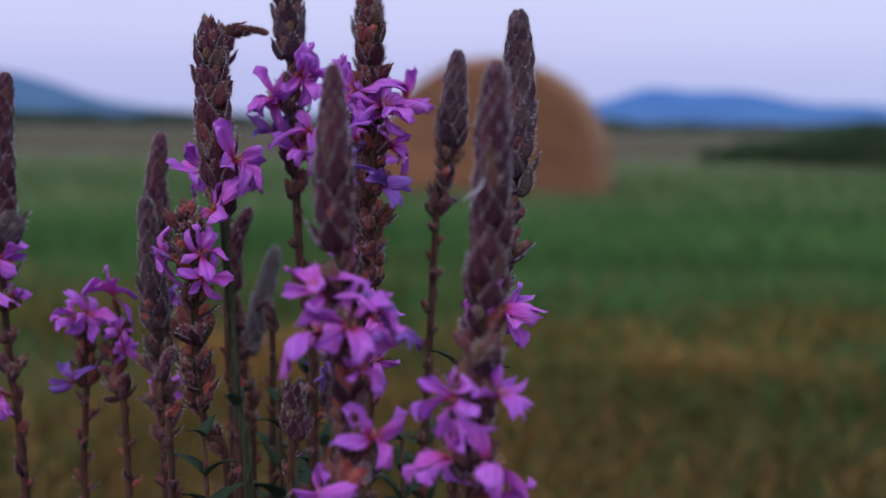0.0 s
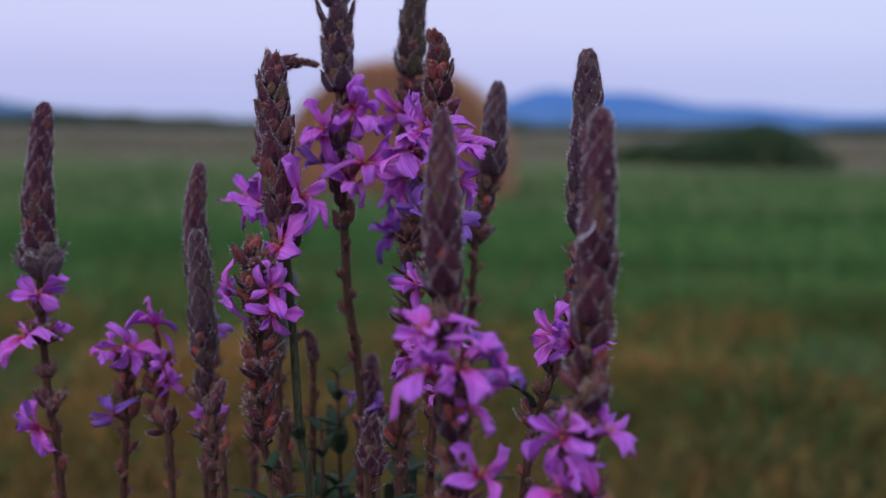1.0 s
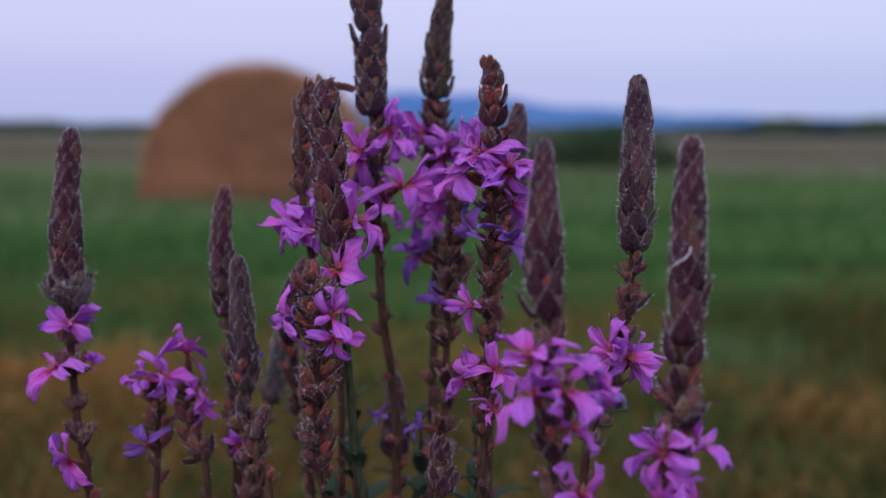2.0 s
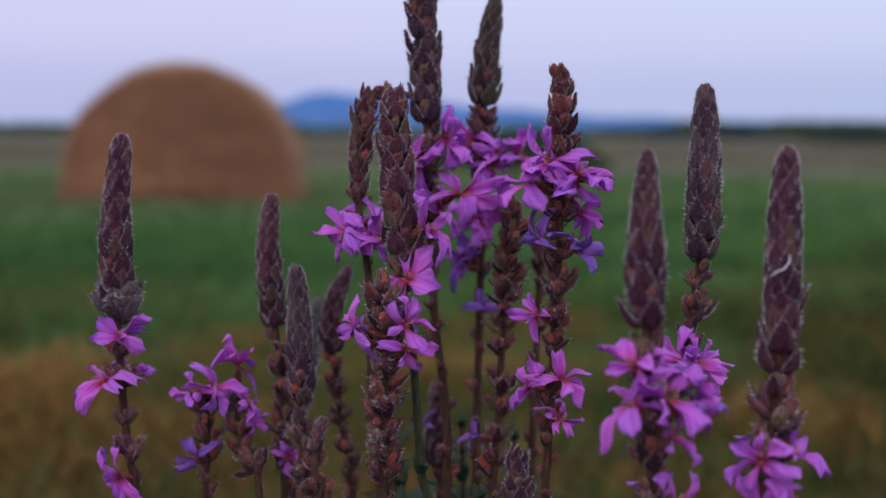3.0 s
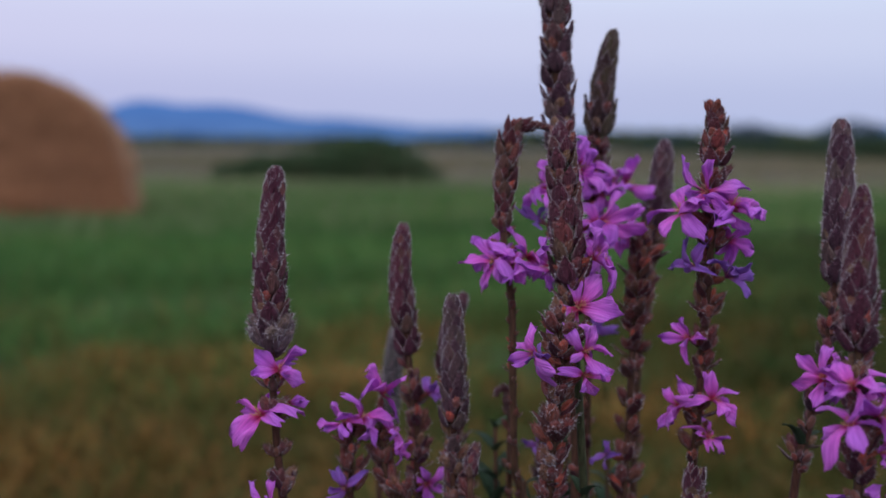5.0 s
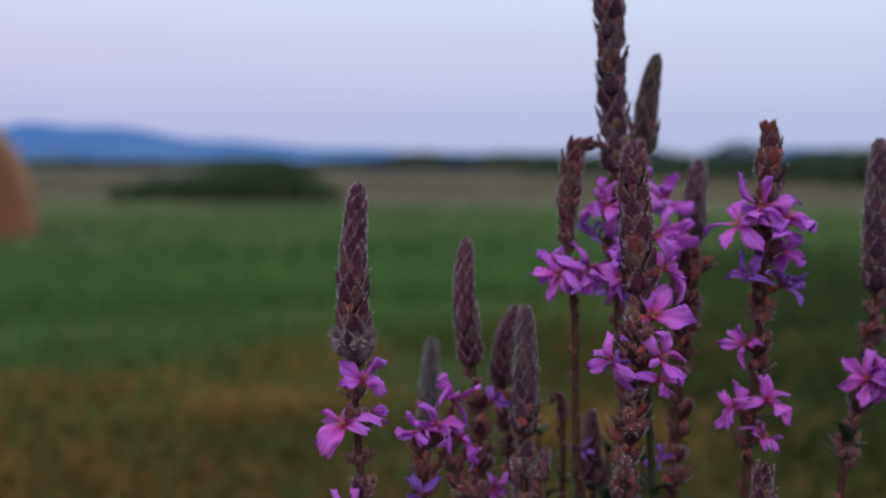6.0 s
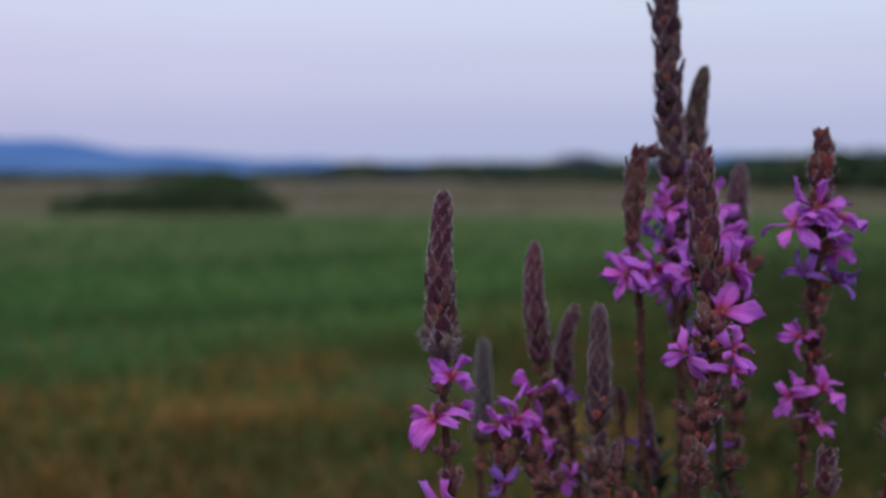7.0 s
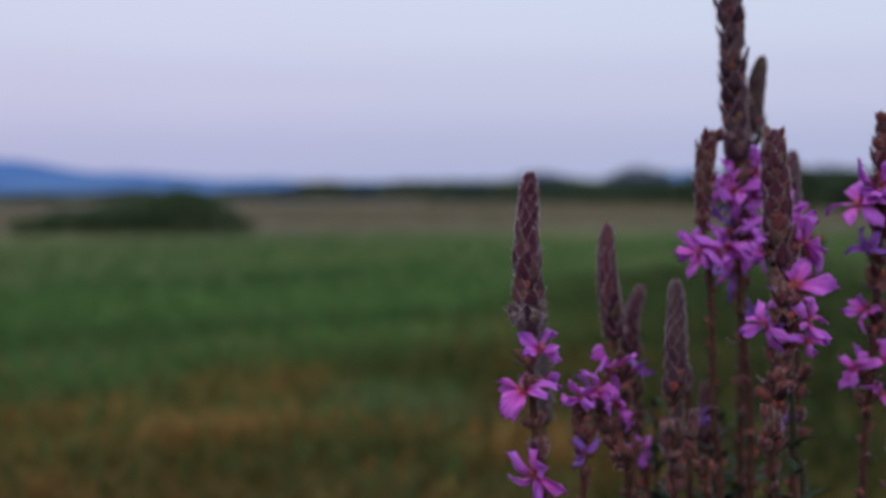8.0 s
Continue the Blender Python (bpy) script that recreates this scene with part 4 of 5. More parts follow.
def loosestrife(seed, label, stem, spike, whorls=(), flowers=(), kind="purple", stalk="red", open_top=False, wilted=(), closed=(), node=0.0044, bulk=1.0, column=0.0, leafy=0.365, blunt=0.90, waist=0.0, knob=1.0, full=False):
    rng = np.random.default_rng(seed)
    axis = Axis(stem)
    plant = thing("loosestrife", stem[-1], label, "flower stalk", STALKS)
    zb, R = spike
    sb = axis.down_to(zb)
    total = axis.s[-1]
    # the stalk, thin at the tip and thicker at the foot
    pts, rad, s = [], [], 0.0006
    while s < total:
        pts.append(axis.at(s)[0])
        inside = min(1.0, s / max(sb, 1e-4))
        core = R * (0.22 + 0.36 * inside ** 0.6) if s < sb else 0
        rad.append(max(0.0011 + 0.0014 * (s / total) ** 0.7, core if s < sb - 0.004 else 0))
        s += 0.003 if s < 0.2 else 0.02
    pts.append(axis.at(total)[0] + Vector((0, 0, -0.02)))
    rad.append(0.0028)
    v, f = tube(pts, rad, 8)
    base = Vector(stem[-1])
    part("stem", mesh_of("stem", [p - base for p in v], f, [M_STEM if stalk == "red" else M_STEM_GREEN]), plant, Matrix.Translation(base))
    # the spike: overlapping scales in alternate rings, tight at the blunt tip, loose and budded towards the foot
    s, i = 0.0, 0
    while s < sb:
        q = s / sb
        r = R * (blunt * 0.84 + (1 - blunt * 0.84) * min(1.0, s / R / 4.5) ** 0.8) * (1 - waist * q ** 2) * rng.uniform(0.96, 1.05)
        loose = min(1.0, q / 0.25) * 0.75 + 0.25 if open_top else min(1.0, max(0.0, (q - 0.30) / 0.50)) ** 1.2
        short = 0.60 + 0.40 * min(1.0, s / R / 2.5)
        count = 6 if loose < 0.2 else 5 if loose < 0.6 else 4
        size = r * (1.95 - 0.10 * loose) * short
        if i > 3 and s + size * 0.7 > sb:
            break
        p, tan = axis.at(s + size * 0.93)
        a0 = (i % 2) * math.pi / count + i * 0.05 + seed
        for k in range(count):
            a = a0 + k * 2 * math.pi / count + rng.uniform(-0.12, 0.12) * (1 + loose)
            out = round_about(tan, a)
            t = radians(6.0 + 3.0 * q + 13.0 * loose + rng.uniform(-1, 1) * (3 + 7 * loose))
            if i < 3:
                t = radians((-10, -6, -1)[i])
            d = tan * math.cos(t) + out * math.sin(t)
            l = size * rng.uniform(0.92, 1.12)
            w = r * (1.02 + 0.30 * loose) * rng.uniform(0.92, 1.08)
            m = frame_of(p + out * r * ((0.44, 0.50, 0.52)[i] if i < 3 else 0.52), d, out * math.cos(t) - tan * math.sin(t), (r * rng.uniform(0.9, 1.15), w, l))
            part("bract", BRACTS[kind][rng.integers(1, 3) if loose > 0.4 else rng.integers(2)], plant, m)
            if rng.random() < 0.75 * loose:
                out = round_about(tan, a + math.pi / count)
                t = radians(10 + 16 * loose + rng.uniform(-5, 8))
                d = tan * math.cos(t) + out * math.sin(t)
                g = r * rng.uniform(1.0, 1.35)
                part("calyx", CALYCES[kind][rng.integers(4)], plant, frame_of(p + out * r * 0.42 + tan * r * 0.5, d, out, (g, g, g)))
        s += r * (0.38 if i < 3 else 0.66 + 0.50 * loose) * rng.uniform(0.92, 1.08)
        i += 1
    for n, z in enumerate(whorls):
        size = 0.0060 * bulk * (rng.uniform(0.8, 1.12) if n > 1 or knob == 1.0 else knob)
        whorl(plant, axis, axis.down_to(z) + size * 0.35, "downy" if knob > 1.0 and n < 2 else kind, rng, size, 3, 3 if not column else 2)
    # clusters that cover the stalk between the rings, then smaller withered ones below
    a, s = rng.uniform(0, 6.28), sb + 0.002
    foot = axis.down_to(min(whorls)) if whorls else sb
    last = min(foot, axis.down_to(column)) if column else 0.0
    while s < last:
        p, tan = axis.at(s)
        a += 2.4
        cluster(plant, p, tan, a, kind, rng, 0.0054 * bulk * rng.uniform(0.65, 1.2), 2, 0.0016)
        s += rng.uniform(0.0026, 0.0046)
    s, end = foot + 0.005, axis.down_to(0.38)
    while node and s < end:
        p, tan = axis.at(s)
        a += 2.4
        size = node * rng.uniform(0.7, 1.2)
        cluster(plant, p, tan, a, "dry" if stalk == "red" else kind, rng, size, 2, 0.0012)
        s += size * rng.uniform(1.0, 2.3)
    for n, (z, az, reach, size) in enumerate(flowers):
        flower(plant, axis, z, az, reach, size, rng, n in wilted, n in closed)
        # a second, smaller flower of the same ring behind the first
        if full and size > 0.0083 and n not in wilted:
            turn = rng.choice((-1, 1)) * rng.uniform(38, 62)
            flower(plant, axis, z - rng.uniform(-0.003, 0.005), az + turn, max(0.0075, reach * 0.8), size * 0.74, rng)
    # narrow leaves in pairs on the lower stalk
    z = leafy
    while z > 0.06:
        p, tan = axis.at(axis.down_to(z))
        a = rng.uniform(0, 6.28)
        for k in range(2):
            out = round_about(tan, a + k * math.pi)
            d = (out + tan * rng.uniform(0.3, 0.9)).normalized()
            l = rng.uniform(0.022, 0.036) * (0.55 if z > 0.41 else 1.0)
            part("leaf", LEAVES[rng.integers(3)], plant, frame_of(p, tan - d * tan.dot(d), d, (l, l, l)))
        z -= rng.uniform(0.028, 0.045)
    return plant, axis


# ---- the clump of loosestrife ----
loosestrife(101, "dark purple bud spike over a few magenta-violet flowers",
            stem=[(-0.1672, 0.4361, 0.576), (-0.1697, 0.4352, 0.5466), (-0.17, 0.4343, 0.5173), (-0.1689, 0.4335, 0.488), (-0.1666, 0.4326, 0.4586), (-0.1628, 0.4318, 0.4293), (-0.1498, 0.4299, 0.25), (-0.1304, 0.4271, 0.0)],
            spike=(0.5169, 0.0053), whorls=[0.5172, 0.5150, 0.4981, 0.489, 0.4726, 0.4618],
            flowers=[(0.5033, -82, 0.0085, 0.0085), (0.4865, -160, 0.0085, 0.0105), (0.4517, -153, 0.0085, 0.0095), (0.4905, -30, 0.0080, 0.0042)], closed=(3,), knob=1.65)
loosestrife(102, "slim dark purple bud spike with small violet flowers low down",
            stem=[(-0.111, 0.4525, 0.5535), (-0.1128, 0.4506, 0.532), (-0.1115, 0.4486, 0.5105), (-0.1091, 0.4466, 0.489), (-0.1075, 0.4446, 0.4675), (-0.1081, 0.4426, 0.446), (-0.1028, 0.439, 0.25), (-0.0948, 0.4336, 0.0)],
            spike=(0.4997, 0.0045), whorls=[0.4884, 0.4766, 0.463, 0.4517],
            flowers=[(0.4528, -83, 0.0085, 0.006), (0.487, -51, 0.0091, 0.006)], wilted=(1,), column=0.40)
loosestrife(103, "slim blunt grey-purple bud spike without open flowers",
            stem=[(-0.1076, 0.4125, 0.5301), (-0.1063, 0.4137, 0.5109), (-0.1054, 0.4149, 0.4917), (-0.1048, 0.4161, 0.4725), (-0.104, 0.4173, 0.4533), (-0.1029, 0.4185, 0.4341), (-0.0983, 0.4188, 0.25), (-0.0914, 0.4191, 0.0)],
            spike=(0.4813, 0.0046), whorls=[0.469, 0.4575, 0.442],
            flowers=[], kind="dusky", column=0.40, bulk=1.1)
loosestrife(104, "thin dark withered spike with a curved tip",
            stem=[(-0.0777, 0.4662, 0.523), (-0.0852, 0.4658, 0.5037), (-0.0845, 0.4654, 0.4845), (-0.0818, 0.465, 0.4652), (-0.0794, 0.4645, 0.4459), (-0.0766, 0.4641, 0.4267), (-0.0757, 0.4571, 0.25), (-0.0743, 0.4465, 0.0)],
            spike=(0.4873, 0.0041), whorls=[0.4736, 0.4625, 0.4488, 0.4351],
            flowers=[], column=0.40, bulk=0.85)
loosestrife(105, "hooked reddish spike over a ring of magenta flowers",
            stem=[(-0.063, 0.4215, 0.5910), (-0.0657, 0.4215, 0.5920), (-0.0699, 0.4215, 0.5926), (-0.0743, 0.4215, 0.5922), (-0.0779, 0.4215, 0.5903), (-0.0805, 0.4215, 0.5860), (-0.0832, 0.4205, 0.5546), (-0.0792, 0.42, 0.5234), (-0.0785, 0.4196, 0.4923), (-0.0776, 0.4191, 0.4611), (-0.0743, 0.4186, 0.4299), (-0.0737, 0.4188, 0.25), (-0.0728, 0.4191, 0.0)],
            spike=(0.5560, 0.0046), whorls=[0.555, 0.5435, 0.539],
            flowers=[(0.5405, -165, 0.0085, 0.0092), (0.5390, -100, 0.0080, 0.0084), (0.5425, -30, 0.0110, 0.0095)], kind="dry", open_top=True, blunt=0.32, waist=0.42, node=0.0026, column=0.40, bulk=0.72, full=True)
loosestrife(106, "tallest spike, rough purple-brown, above many magenta flowers",
            stem=[(-0.0633, 0.4275, 0.7039), (-0.0597, 0.4273, 0.6539), (-0.0568, 0.4272, 0.6136), (-0.055, 0.427, 0.5732), (-0.0534, 0.4269, 0.5328), (-0.0508, 0.4267, 0.4924), (-0.0462, 0.4266, 0.452), (-0.0495, 0.4255, 0.25), (-0.0545, 0.4239, 0.0)],
            spike=(0.5792, 0.0053), whorls=[0.5743, 0.5651, 0.556, 0.5468, 0.5352],
            flowers=[(0.5665, 171, 0.0108, 0.01), (0.5767, -57, 0.0119, 0.009), (0.5545, -57, 0.0211, 0.01), (0.5671, -148, 0.0098, 0.01), (0.5737, -35, 0.0085, 0.01), (0.5539, 171, 0.0099, 0.008), (0.5472, -62, 0.0085, 0.009)], open_top=True, wilted=(5,), column=0.40, kind="dusky")
loosestrife(107, "tall slender olive spike leaning over violet flowers",
            stem=[(-0.0242, 0.4398, 0.632), (-0.0263, 0.4421, 0.6153), (-0.0271, 0.4444, 0.5986), (-0.027, 0.4467, 0.5819), (-0.0264, 0.449, 0.5652), (-0.0256, 0.4513, 0.5485), (-0.0318, 0.4463, 0.25), (-0.0411, 0.4388, 0.0)],
            spike=(0.5898, 0.0054), whorls=[0.5865, 0.5796, 0.5718, 0.5623, 0.5509],
            flowers=[(0.5648, -81, 0.0085, 0.008), (0.5415, -111, 0.0085, 0.009), (0.5479, -145, 0.0085, 0.009), (0.5246, -162, 0.0107, 0.008), (0.5059, -90, 0.0085, 0.007), (0.5739, -149, 0.0085, 0.01), (0.5683, -20, 0.0183, 0.01), (0.5274, -176, 0.01, 0.008)], kind="olive", blunt=0.75, wilted=(3, 4), column=0.40, full=True)
loosestrife(108, "reddish-brown ragged spike with tiers of violet flowers",
            stem=[(-0.0223, 0.3723, 0.6002), (-0.0207, 0.3743, 0.5699), (-0.0205, 0.3763, 0.5397), (-0.0208, 0.3783, 0.5094), (-0.0212, 0.3802, 0.4791), (-0.0219, 0.3822, 0.4488), (-0.0286, 0.3883, 0.25), (-0.0387, 0.3973, 0.0)],
            spike=(0.5771, 0.0050), whorls=[0.5737, 0.5609, 0.5534, 0.5383, 0.5273, 0.5145, 0.5064, 0.4878, 0.4762],
            flowers=[(0.5685, -150, 0.0085, 0.01), (0.5639, -64, 0.0107, 0.01), (0.5609, 164, 0.0153, 0.01), (0.5405, -171, 0.0085, 0.008), (0.5375, -64, 0.0101, 0.008), (0.5141, 174, 0.0085, 0.0065), (0.4884, 165, 0.0095, 0.009), (0.4914, -73, 0.0085, 0.008), (0.4769, -73, 0.0085, 0.007), (0.5618, -44, 0.0085, 0.01), (0.5505, -22, 0.0085, 0.009)], kind="dry", open_top=True, wilted=(3, 4), column=0.40)
loosestrife(109, "front bud spike, purple and green, over a cluster of magenta flowers",
            stem=[(-0.026, 0.2939, 0.5735), (-0.026, 0.2942, 0.5496), (-0.0249, 0.2944, 0.5257), (-0.0228, 0.2947, 0.5018), (-0.0221, 0.295, 0.4778), (-0.021, 0.2953, 0.4539), (-0.0279, 0.3152, 0.25), (-0.0382, 0.3452, 0.0)],
            spike=(0.5225, 0.0052), whorls=[0.5165, 0.5055, 0.4945, 0.488, 0.4734, 0.4609],
            flowers=[(0.5007, -151, 0.0109, 0.01), (0.5035, -72, 0.0085, 0.01), (0.5075, -19, 0.0133, 0.0085), (0.492, -46, 0.0085, 0.0075), (0.5132, -150, 0.0098, 0.008), (0.5006, -19, 0.0172, 0.009), (0.472, -19, 0.0086, 0.0085), (0.456, -151, 0.0101, 0.008)], wilted=(5,), blunt=0.62, bulk=1.15, column=0.45)
loosestrife(110, "downy grey-purple bud spike on a bent stalk",
            stem=[(0.0272, 0.3632, 0.595), (0.0275, 0.3629, 0.566), (0.0268, 0.3625, 0.5371), (0.0232, 0.3622, 0.5081), (0.0155, 0.3619, 0.4791), (0.0091, 0.3616, 0.4502), (-0.002, 0.3709, 0.25), (-0.0186, 0.3849, 0.0)],
            spike=(0.5374, 0.0056), whorls=[0.5289, 0.5199, 0.4917, 0.4709],
            flowers=[(0.4962, -42, 0.0085, 0.009), (0.4997, -119, 0.0085, 0.009), (0.4986, -69, 0.0093, 0.009)], leafy=0.474, kind="dusky", column=0.40)
loosestrife(111, "stout dark purple downy front spike over magenta flowers",
            stem=[(0.0178, 0.2938, 0.5747), (0.0171, 0.2927, 0.5511), (0.0166, 0.2917, 0.5274), (0.0148, 0.2907, 0.5038), (0.0134, 0.2896, 0.4802), (0.0122, 0.2886, 0.4566), (0.0007, 0.3096, 0.25), (-0.0166, 0.3412, 0.0)],
            spike=(0.5065, 0.0052), whorls=[0.4981, 0.4867, 0.4802, 0.4663],
            flowers=[(0.4848, -143, 0.0085, 0.009), (0.4851, -26, 0.0087, 0.009), (0.4692, -148, 0.0085, 0.01), (0.4676, -46, 0.0085, 0.0105), (0.4578, -29, 0.0085, 0.01)], bulk=1.35, column=0.40)
loosestrife(112, "open spike of large pointed bracts with star-shaped magenta flowers",
            stem=[(-0.0782, 0.3855, 0.5932), (-0.0765, 0.3847, 0.5597), (-0.0732, 0.3838, 0.5263), (-0.0704, 0.383, 0.4928), (-0.068, 0.3821, 0.4593), (-0.064, 0.3813, 0.4259), (-0.0649, 0.3875, 0.25), (-0.0661, 0.3968, 0.0)],
            spike=(0.5384, 0.0058), whorls=[0.5347, 0.5285],
            flowers=[(0.5281, -103, 0.0085, 0.0115), (0.5449, -41, 0.0125, 0.0105), (0.5420, 150, 0.0098, 0.0085)], open_top=True, stalk="green", node=0.0, leafy=0.458, column=0.40)
loosestrife(113, "short purple-brown bud spike on a thin stalk",
            stem=[(0.0079, 0.4487, 0.5872), (0.0071, 0.4493, 0.5719), (0.0059, 0.4499, 0.5565), (0.0042, 0.4506, 0.5412), (0.0022, 0.4512, 0.5259), (-0.0003, 0.4518, 0.5106), (-0.01, 0.4467, 0.25), (-0.0247, 0.4391, 0.0)],
            spike=(0.5508, 0.0056), whorls=[0.5485, 0.5383, 0.5257],
            flowers=[], column=0.40, kind="dusky")
loosestrife(114, "brown withered stalk with rings of dry seed cases",
            stem=[(-0.0233, 0.4145, 0.5525), (-0.0266, 0.4143, 0.5302), (-0.0282, 0.4142, 0.5079), (-0.029, 0.414, 0.4855), (-0.0298, 0.4139, 0.4632), (-0.0315, 0.4137, 0.4409), (-0.0369, 0.4147, 0.25), (-0.0449, 0.4162, 0.0)],
            spike=(0.5492, 0.0035), whorls=[0.5468, 0.5386, 0.5309, 0.5237, 0.517, 0.5074, 0.4983, 0.4844, 0.4738, 0.4633, 0.4541],
            flowers=[(0.5513, 173, 0.0085, 0.008), (0.4633, -177, 0.0111, 0.006)], kind="dry", wilted=(1,), column=0.508, bulk=1.15)
loosestrife(115, "reddish withered stalk crowded with dry calyces",
            stem=[(-0.0853, 0.3728, 0.5297), (-0.0818, 0.3759, 0.509), (-0.0822, 0.3789, 0.4882), (-0.0821, 0.382, 0.4675), (-0.0789, 0.3851, 0.4468), (-0.0726, 0.3881, 0.426), (-0.0722, 0.3932, 0.25), (-0.0717, 0.4009, 0.0)],
            spike=(0.5286, 0.0036), whorls=[0.5244, 0.5171, 0.5074, 0.4982, 0.4862, 0.4743, 0.4614],
            flowers=[(0.5126, 171, 0.0135, 0.0075), (0.5141, -58, 0.0119, 0.0082), (0.5057, -58, 0.0132, 0.0068), (0.511, -172, 0.01, 0.0055)], kind="dry", wilted=(3,), column=0.40, bulk=1.3)
loosestrife(116, "flowering brown stalk with violet flowers at its top",
            stem=[(-0.1387, 0.4373, 0.4791), (-0.1378, 0.4372, 0.4662), (-0.138, 0.4371, 0.4533), (-0.1388, 0.4369, 0.4404), (-0.1394, 0.4368, 0.4274), (-0.1395, 0.4367, 0.4145), (-0.1298, 0.434, 0.25), (-0.1152, 0.43, 0.0)],
            spike=(0.4780, 0.0030), whorls=[0.4758, 0.4657, 0.457],
            flowers=[(0.4804, -128, 0.0085, 0.008), (0.4818, -63, 0.0085, 0.009), (0.4559, -130, 0.0085, 0.006)], kind="dry", wilted=(2,), column=0.40)
loosestrife(117, "flowering brown stalk with violet flowers at its top",
            stem=[(-0.1256, 0.4407, 0.4806), (-0.1263, 0.4376, 0.4726), (-0.1261, 0.4344, 0.4647), (-0.1249, 0.4313, 0.4568), (-0.1227, 0.4281, 0.4488), (-0.1196, 0.425, 0.4409), (-0.1126, 0.4242, 0.25), (-0.1022, 0.423, 0.0)],
            spike=(0.4784, 0.0031), whorls=[0.4754, 0.467, 0.4568],
            flowers=[(0.4896, -96, 0.0085, 0.008), (0.4753, -64, 0.0085, 0.007), (0.4691, -49, 0.0086, 0.006)], kind="dry", column=0.40)
loosestrife(118, "grey downy spike standing behind the others",
            stem=[(-0.0782, 0.5432, 0.4987), (-0.0813, 0.5385, 0.4841), (-0.0847, 0.5338, 0.4695), (-0.0883, 0.529, 0.4548), (-0.092, 0.5243, 0.4402), (-0.0956, 0.5196, 0.4256), (-0.092, 0.5036, 0.25), (-0.0867, 0.4797, 0.0)],
            spike=(0.4455, 0.0047), whorls=[],
            flowers=[], kind="grey")
loosestrife(120, "short purple spike low in the clump",
            stem=[(-0.042, 0.4593, 0.4747), (-0.0418, 0.459, 0.466), (-0.0415, 0.4587, 0.4574), (-0.0412, 0.4584, 0.4487), (-0.041, 0.4581, 0.4401), (-0.0407, 0.4578, 0.4314), (-0.0448, 0.4517, 0.25), (-0.0509, 0.4427, 0.0)],
            spike=(0.4394, 0.0049), whorls=[],
            flowers=[(0.4571, -159, 0.0085, 0.005)], wilted=(0,))
loosestrife(121, "short dark spike low in the clump",
            stem=[(-0.0385, 0.3485, 0.4630), (-0.0398, 0.3489, 0.4612), (-0.0412, 0.3493, 0.4594), (-0.0425, 0.3497, 0.4576), (-0.0438, 0.3501, 0.4558), (-0.0448, 0.3505, 0.4540), (-0.0483, 0.3616, 0.25), (-0.0536, 0.3783, 0.0)],
            spike=(0.4560, 0.0034), whorls=[],
            flowers=[])
loosestrife(122, "short dark spike low in the clump",
            stem=[(-0.0974, 0.4111, 0.4741), (-0.1002, 0.4096, 0.467), (-0.1016, 0.408, 0.4598), (-0.1015, 0.4064, 0.4527), (-0.1, 0.4049, 0.4455), (-0.097, 0.4033, 0.4384), (-0.0932, 0.406, 0.25), (-0.0875, 0.41, 0.0)],
            spike=(0.4618, 0.0030), whorls=[],
            flowers=[])

loosestrife(123, "thin dark withered stalk with a curled tip",
            stem=[(-0.0722, 0.447, 0.4822), (-0.0712, 0.447, 0.4846), (-0.0690, 0.447, 0.4854), (-0.0668, 0.447, 0.4836), (-0.0658, 0.447, 0.4770), (-0.0655, 0.447, 0.4500), (-0.0665, 0.444, 0.25), (-0.0690, 0.438, 0.0)],
            spike=(0.4740, 0.0022), whorls=[],
            flowers=[], kind="dry", node=0.0030, blunt=0.7)


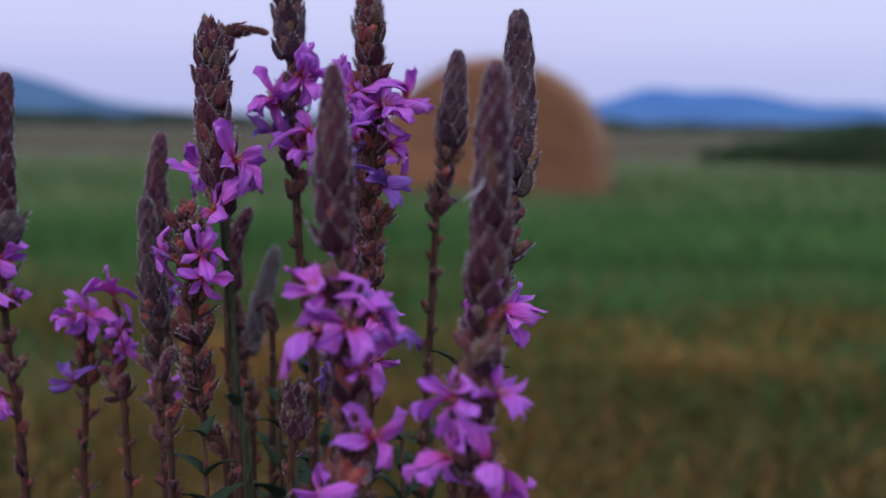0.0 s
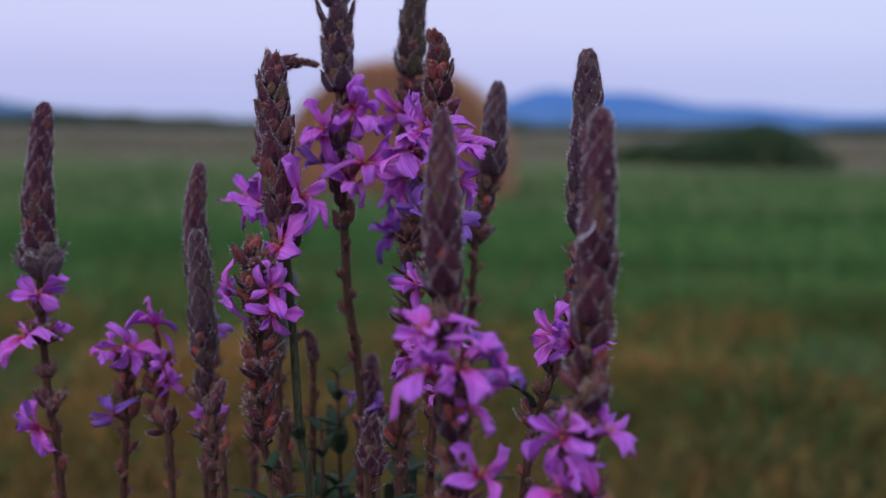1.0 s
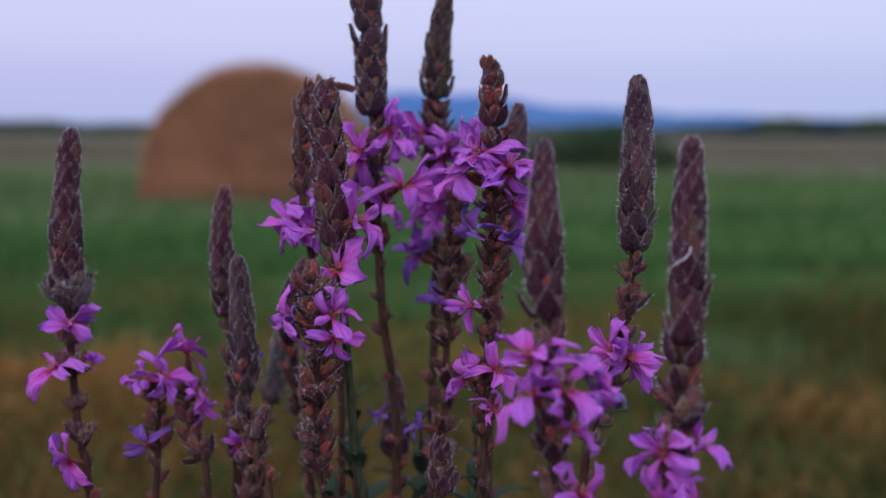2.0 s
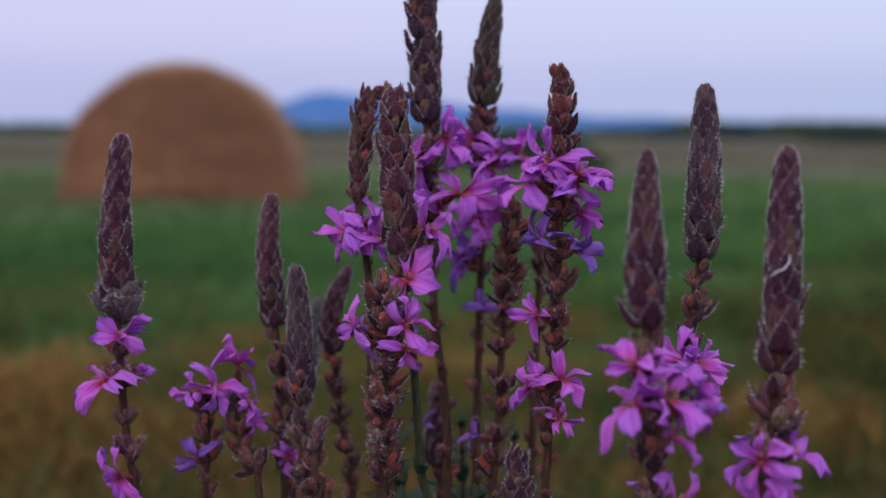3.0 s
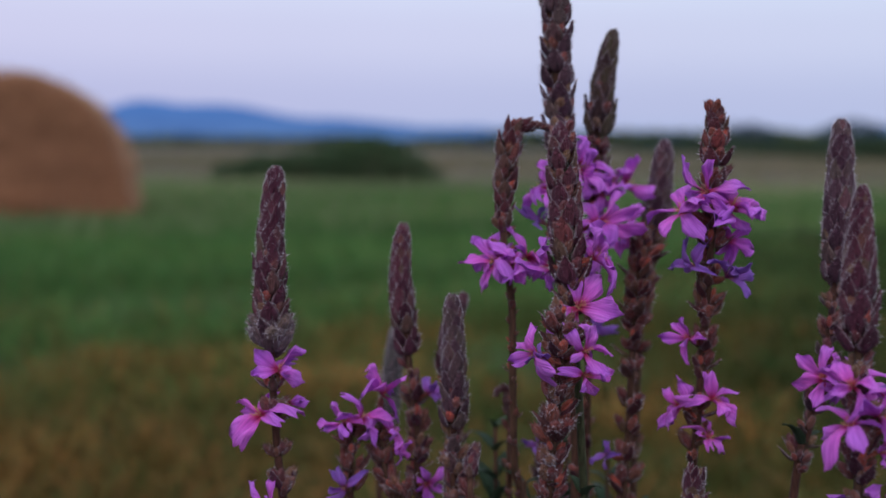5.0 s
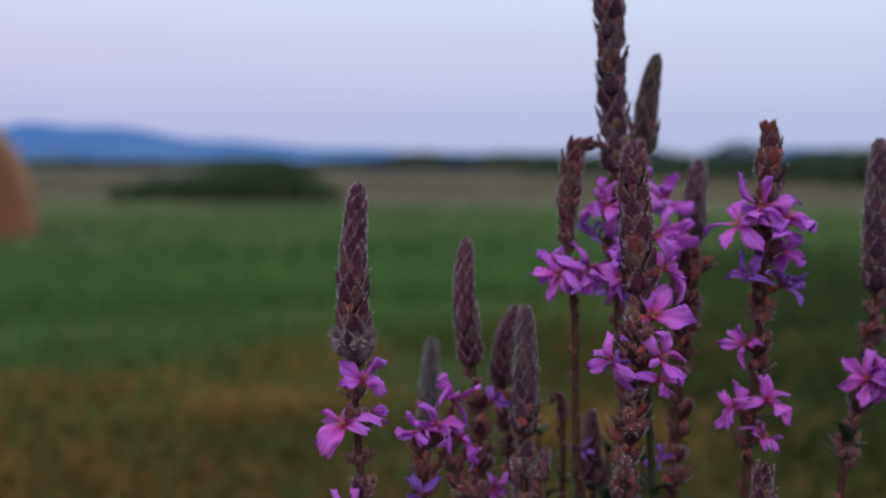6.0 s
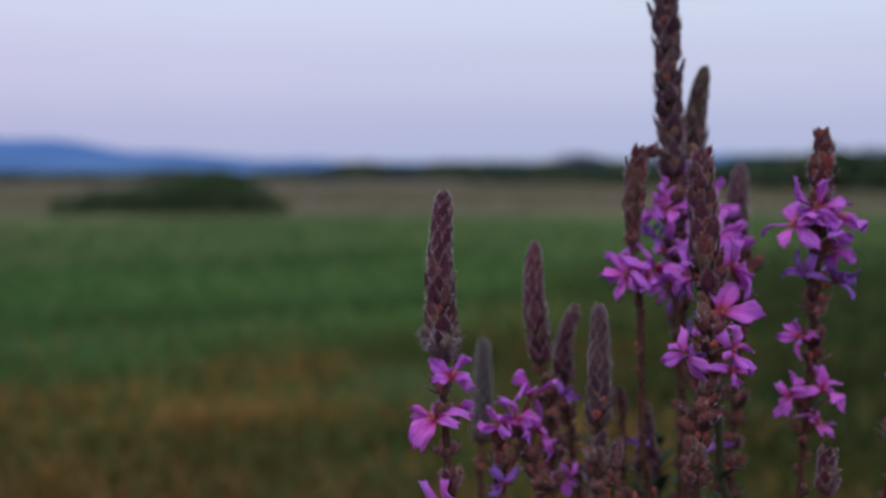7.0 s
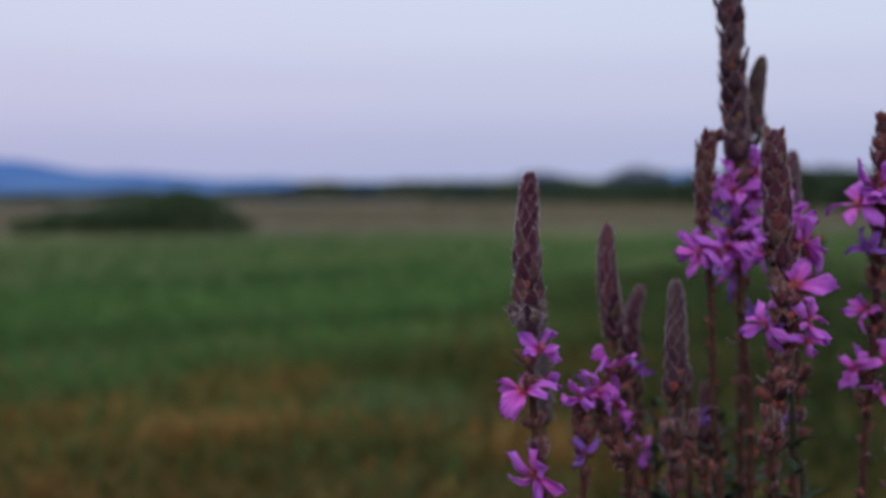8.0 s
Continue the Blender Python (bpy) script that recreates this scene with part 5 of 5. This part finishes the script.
def leafy_shoot(seed, foot, top):
    """A short shoot without flowers: a dark stalk with pairs of narrow leaves."""
    rng = np.random.default_rng(seed)
    f, t = Vector(foot), Vector(top)
    axis = Axis([t, t.lerp(f, 0.3) + Vector((0.004, 0.002, 0)), t.lerp(f, 0.65) - Vector((0.003, 0, 0)), f])
    shoot = thing("leafy_shoot", f, "short leafy green shoot among the flower stalks", "plant shoot", "leafy shoots in the clump")
    n = 14
    v, q = tube([axis.at(axis.s[-1] * k / n)[0] - f for k in range(n + 1)], [0.0008 + 0.0012 * k / n for k in range(n + 1)], 7)
    part("stem", mesh_of("stem", v, q, [M_STEM]), shoot, Matrix.Translation(f))
    s, turn = 0.002, rng.uniform(0, 6.28)
    while s < axis.s[-1] * 0.8:
        p, tan = axis.at(s)
        for k in range(2):
            out = round_about(tan, turn + k * math.pi + rng.uniform(-0.3, 0.3))
            d = (out + tan * rng.uniform(0.4, 1.1)).normalized()
            l = (0.010 + 0.020 * min(1.0, s / 0.05)) * rng.uniform(0.8, 1.15)
            part("leaf", LEAVES[rng.integers(3)], shoot, frame_of(p, tan - d * tan.dot(d), d, (l, l * 1.2, l)))
        turn += 1.57
        s += rng.uniform(0.010, 0.017)


for n, (x, y, z) in enumerate(((-0.078, 0.372, 0.452), (-0.062, 0.440, 0.448), (-0.040, 0.405, 0.440), (-0.030, 0.462, 0.455), (-0.012, 0.430, 0.436),
                               (-0.004, 0.470, 0.446), (-0.056, 0.480, 0.462))):
    leafy_shoot(300 + n, (x * 0.8 - 0.014, y * 0.9 + 0.042, 0.0), (x, y, z))


def withered_style():
    """A pale dry thread that hangs on the stout front spike."""
    pts = [(0.0092, 0.2864, 0.5378), (0.0104, 0.2852, 0.5394), (0.0125, 0.2846, 0.5404), (0.0140, 0.2848, 0.5420), (0.0148, 0.2853, 0.5442)]
    t = thing("dry_thread", pts[0], "pale dry curled thread caught on the bud spike", "plant thread")
    v, f = tube(pts, [0.00012, 0.00022, 0.00028, 0.00028, 0.00012], 6)
    base = Vector(pts[0])
    part("thread", mesh_of("thread", [p - base for p in v], f, [M_HAIR]), t, Matrix.Translation(base))


withered_style()
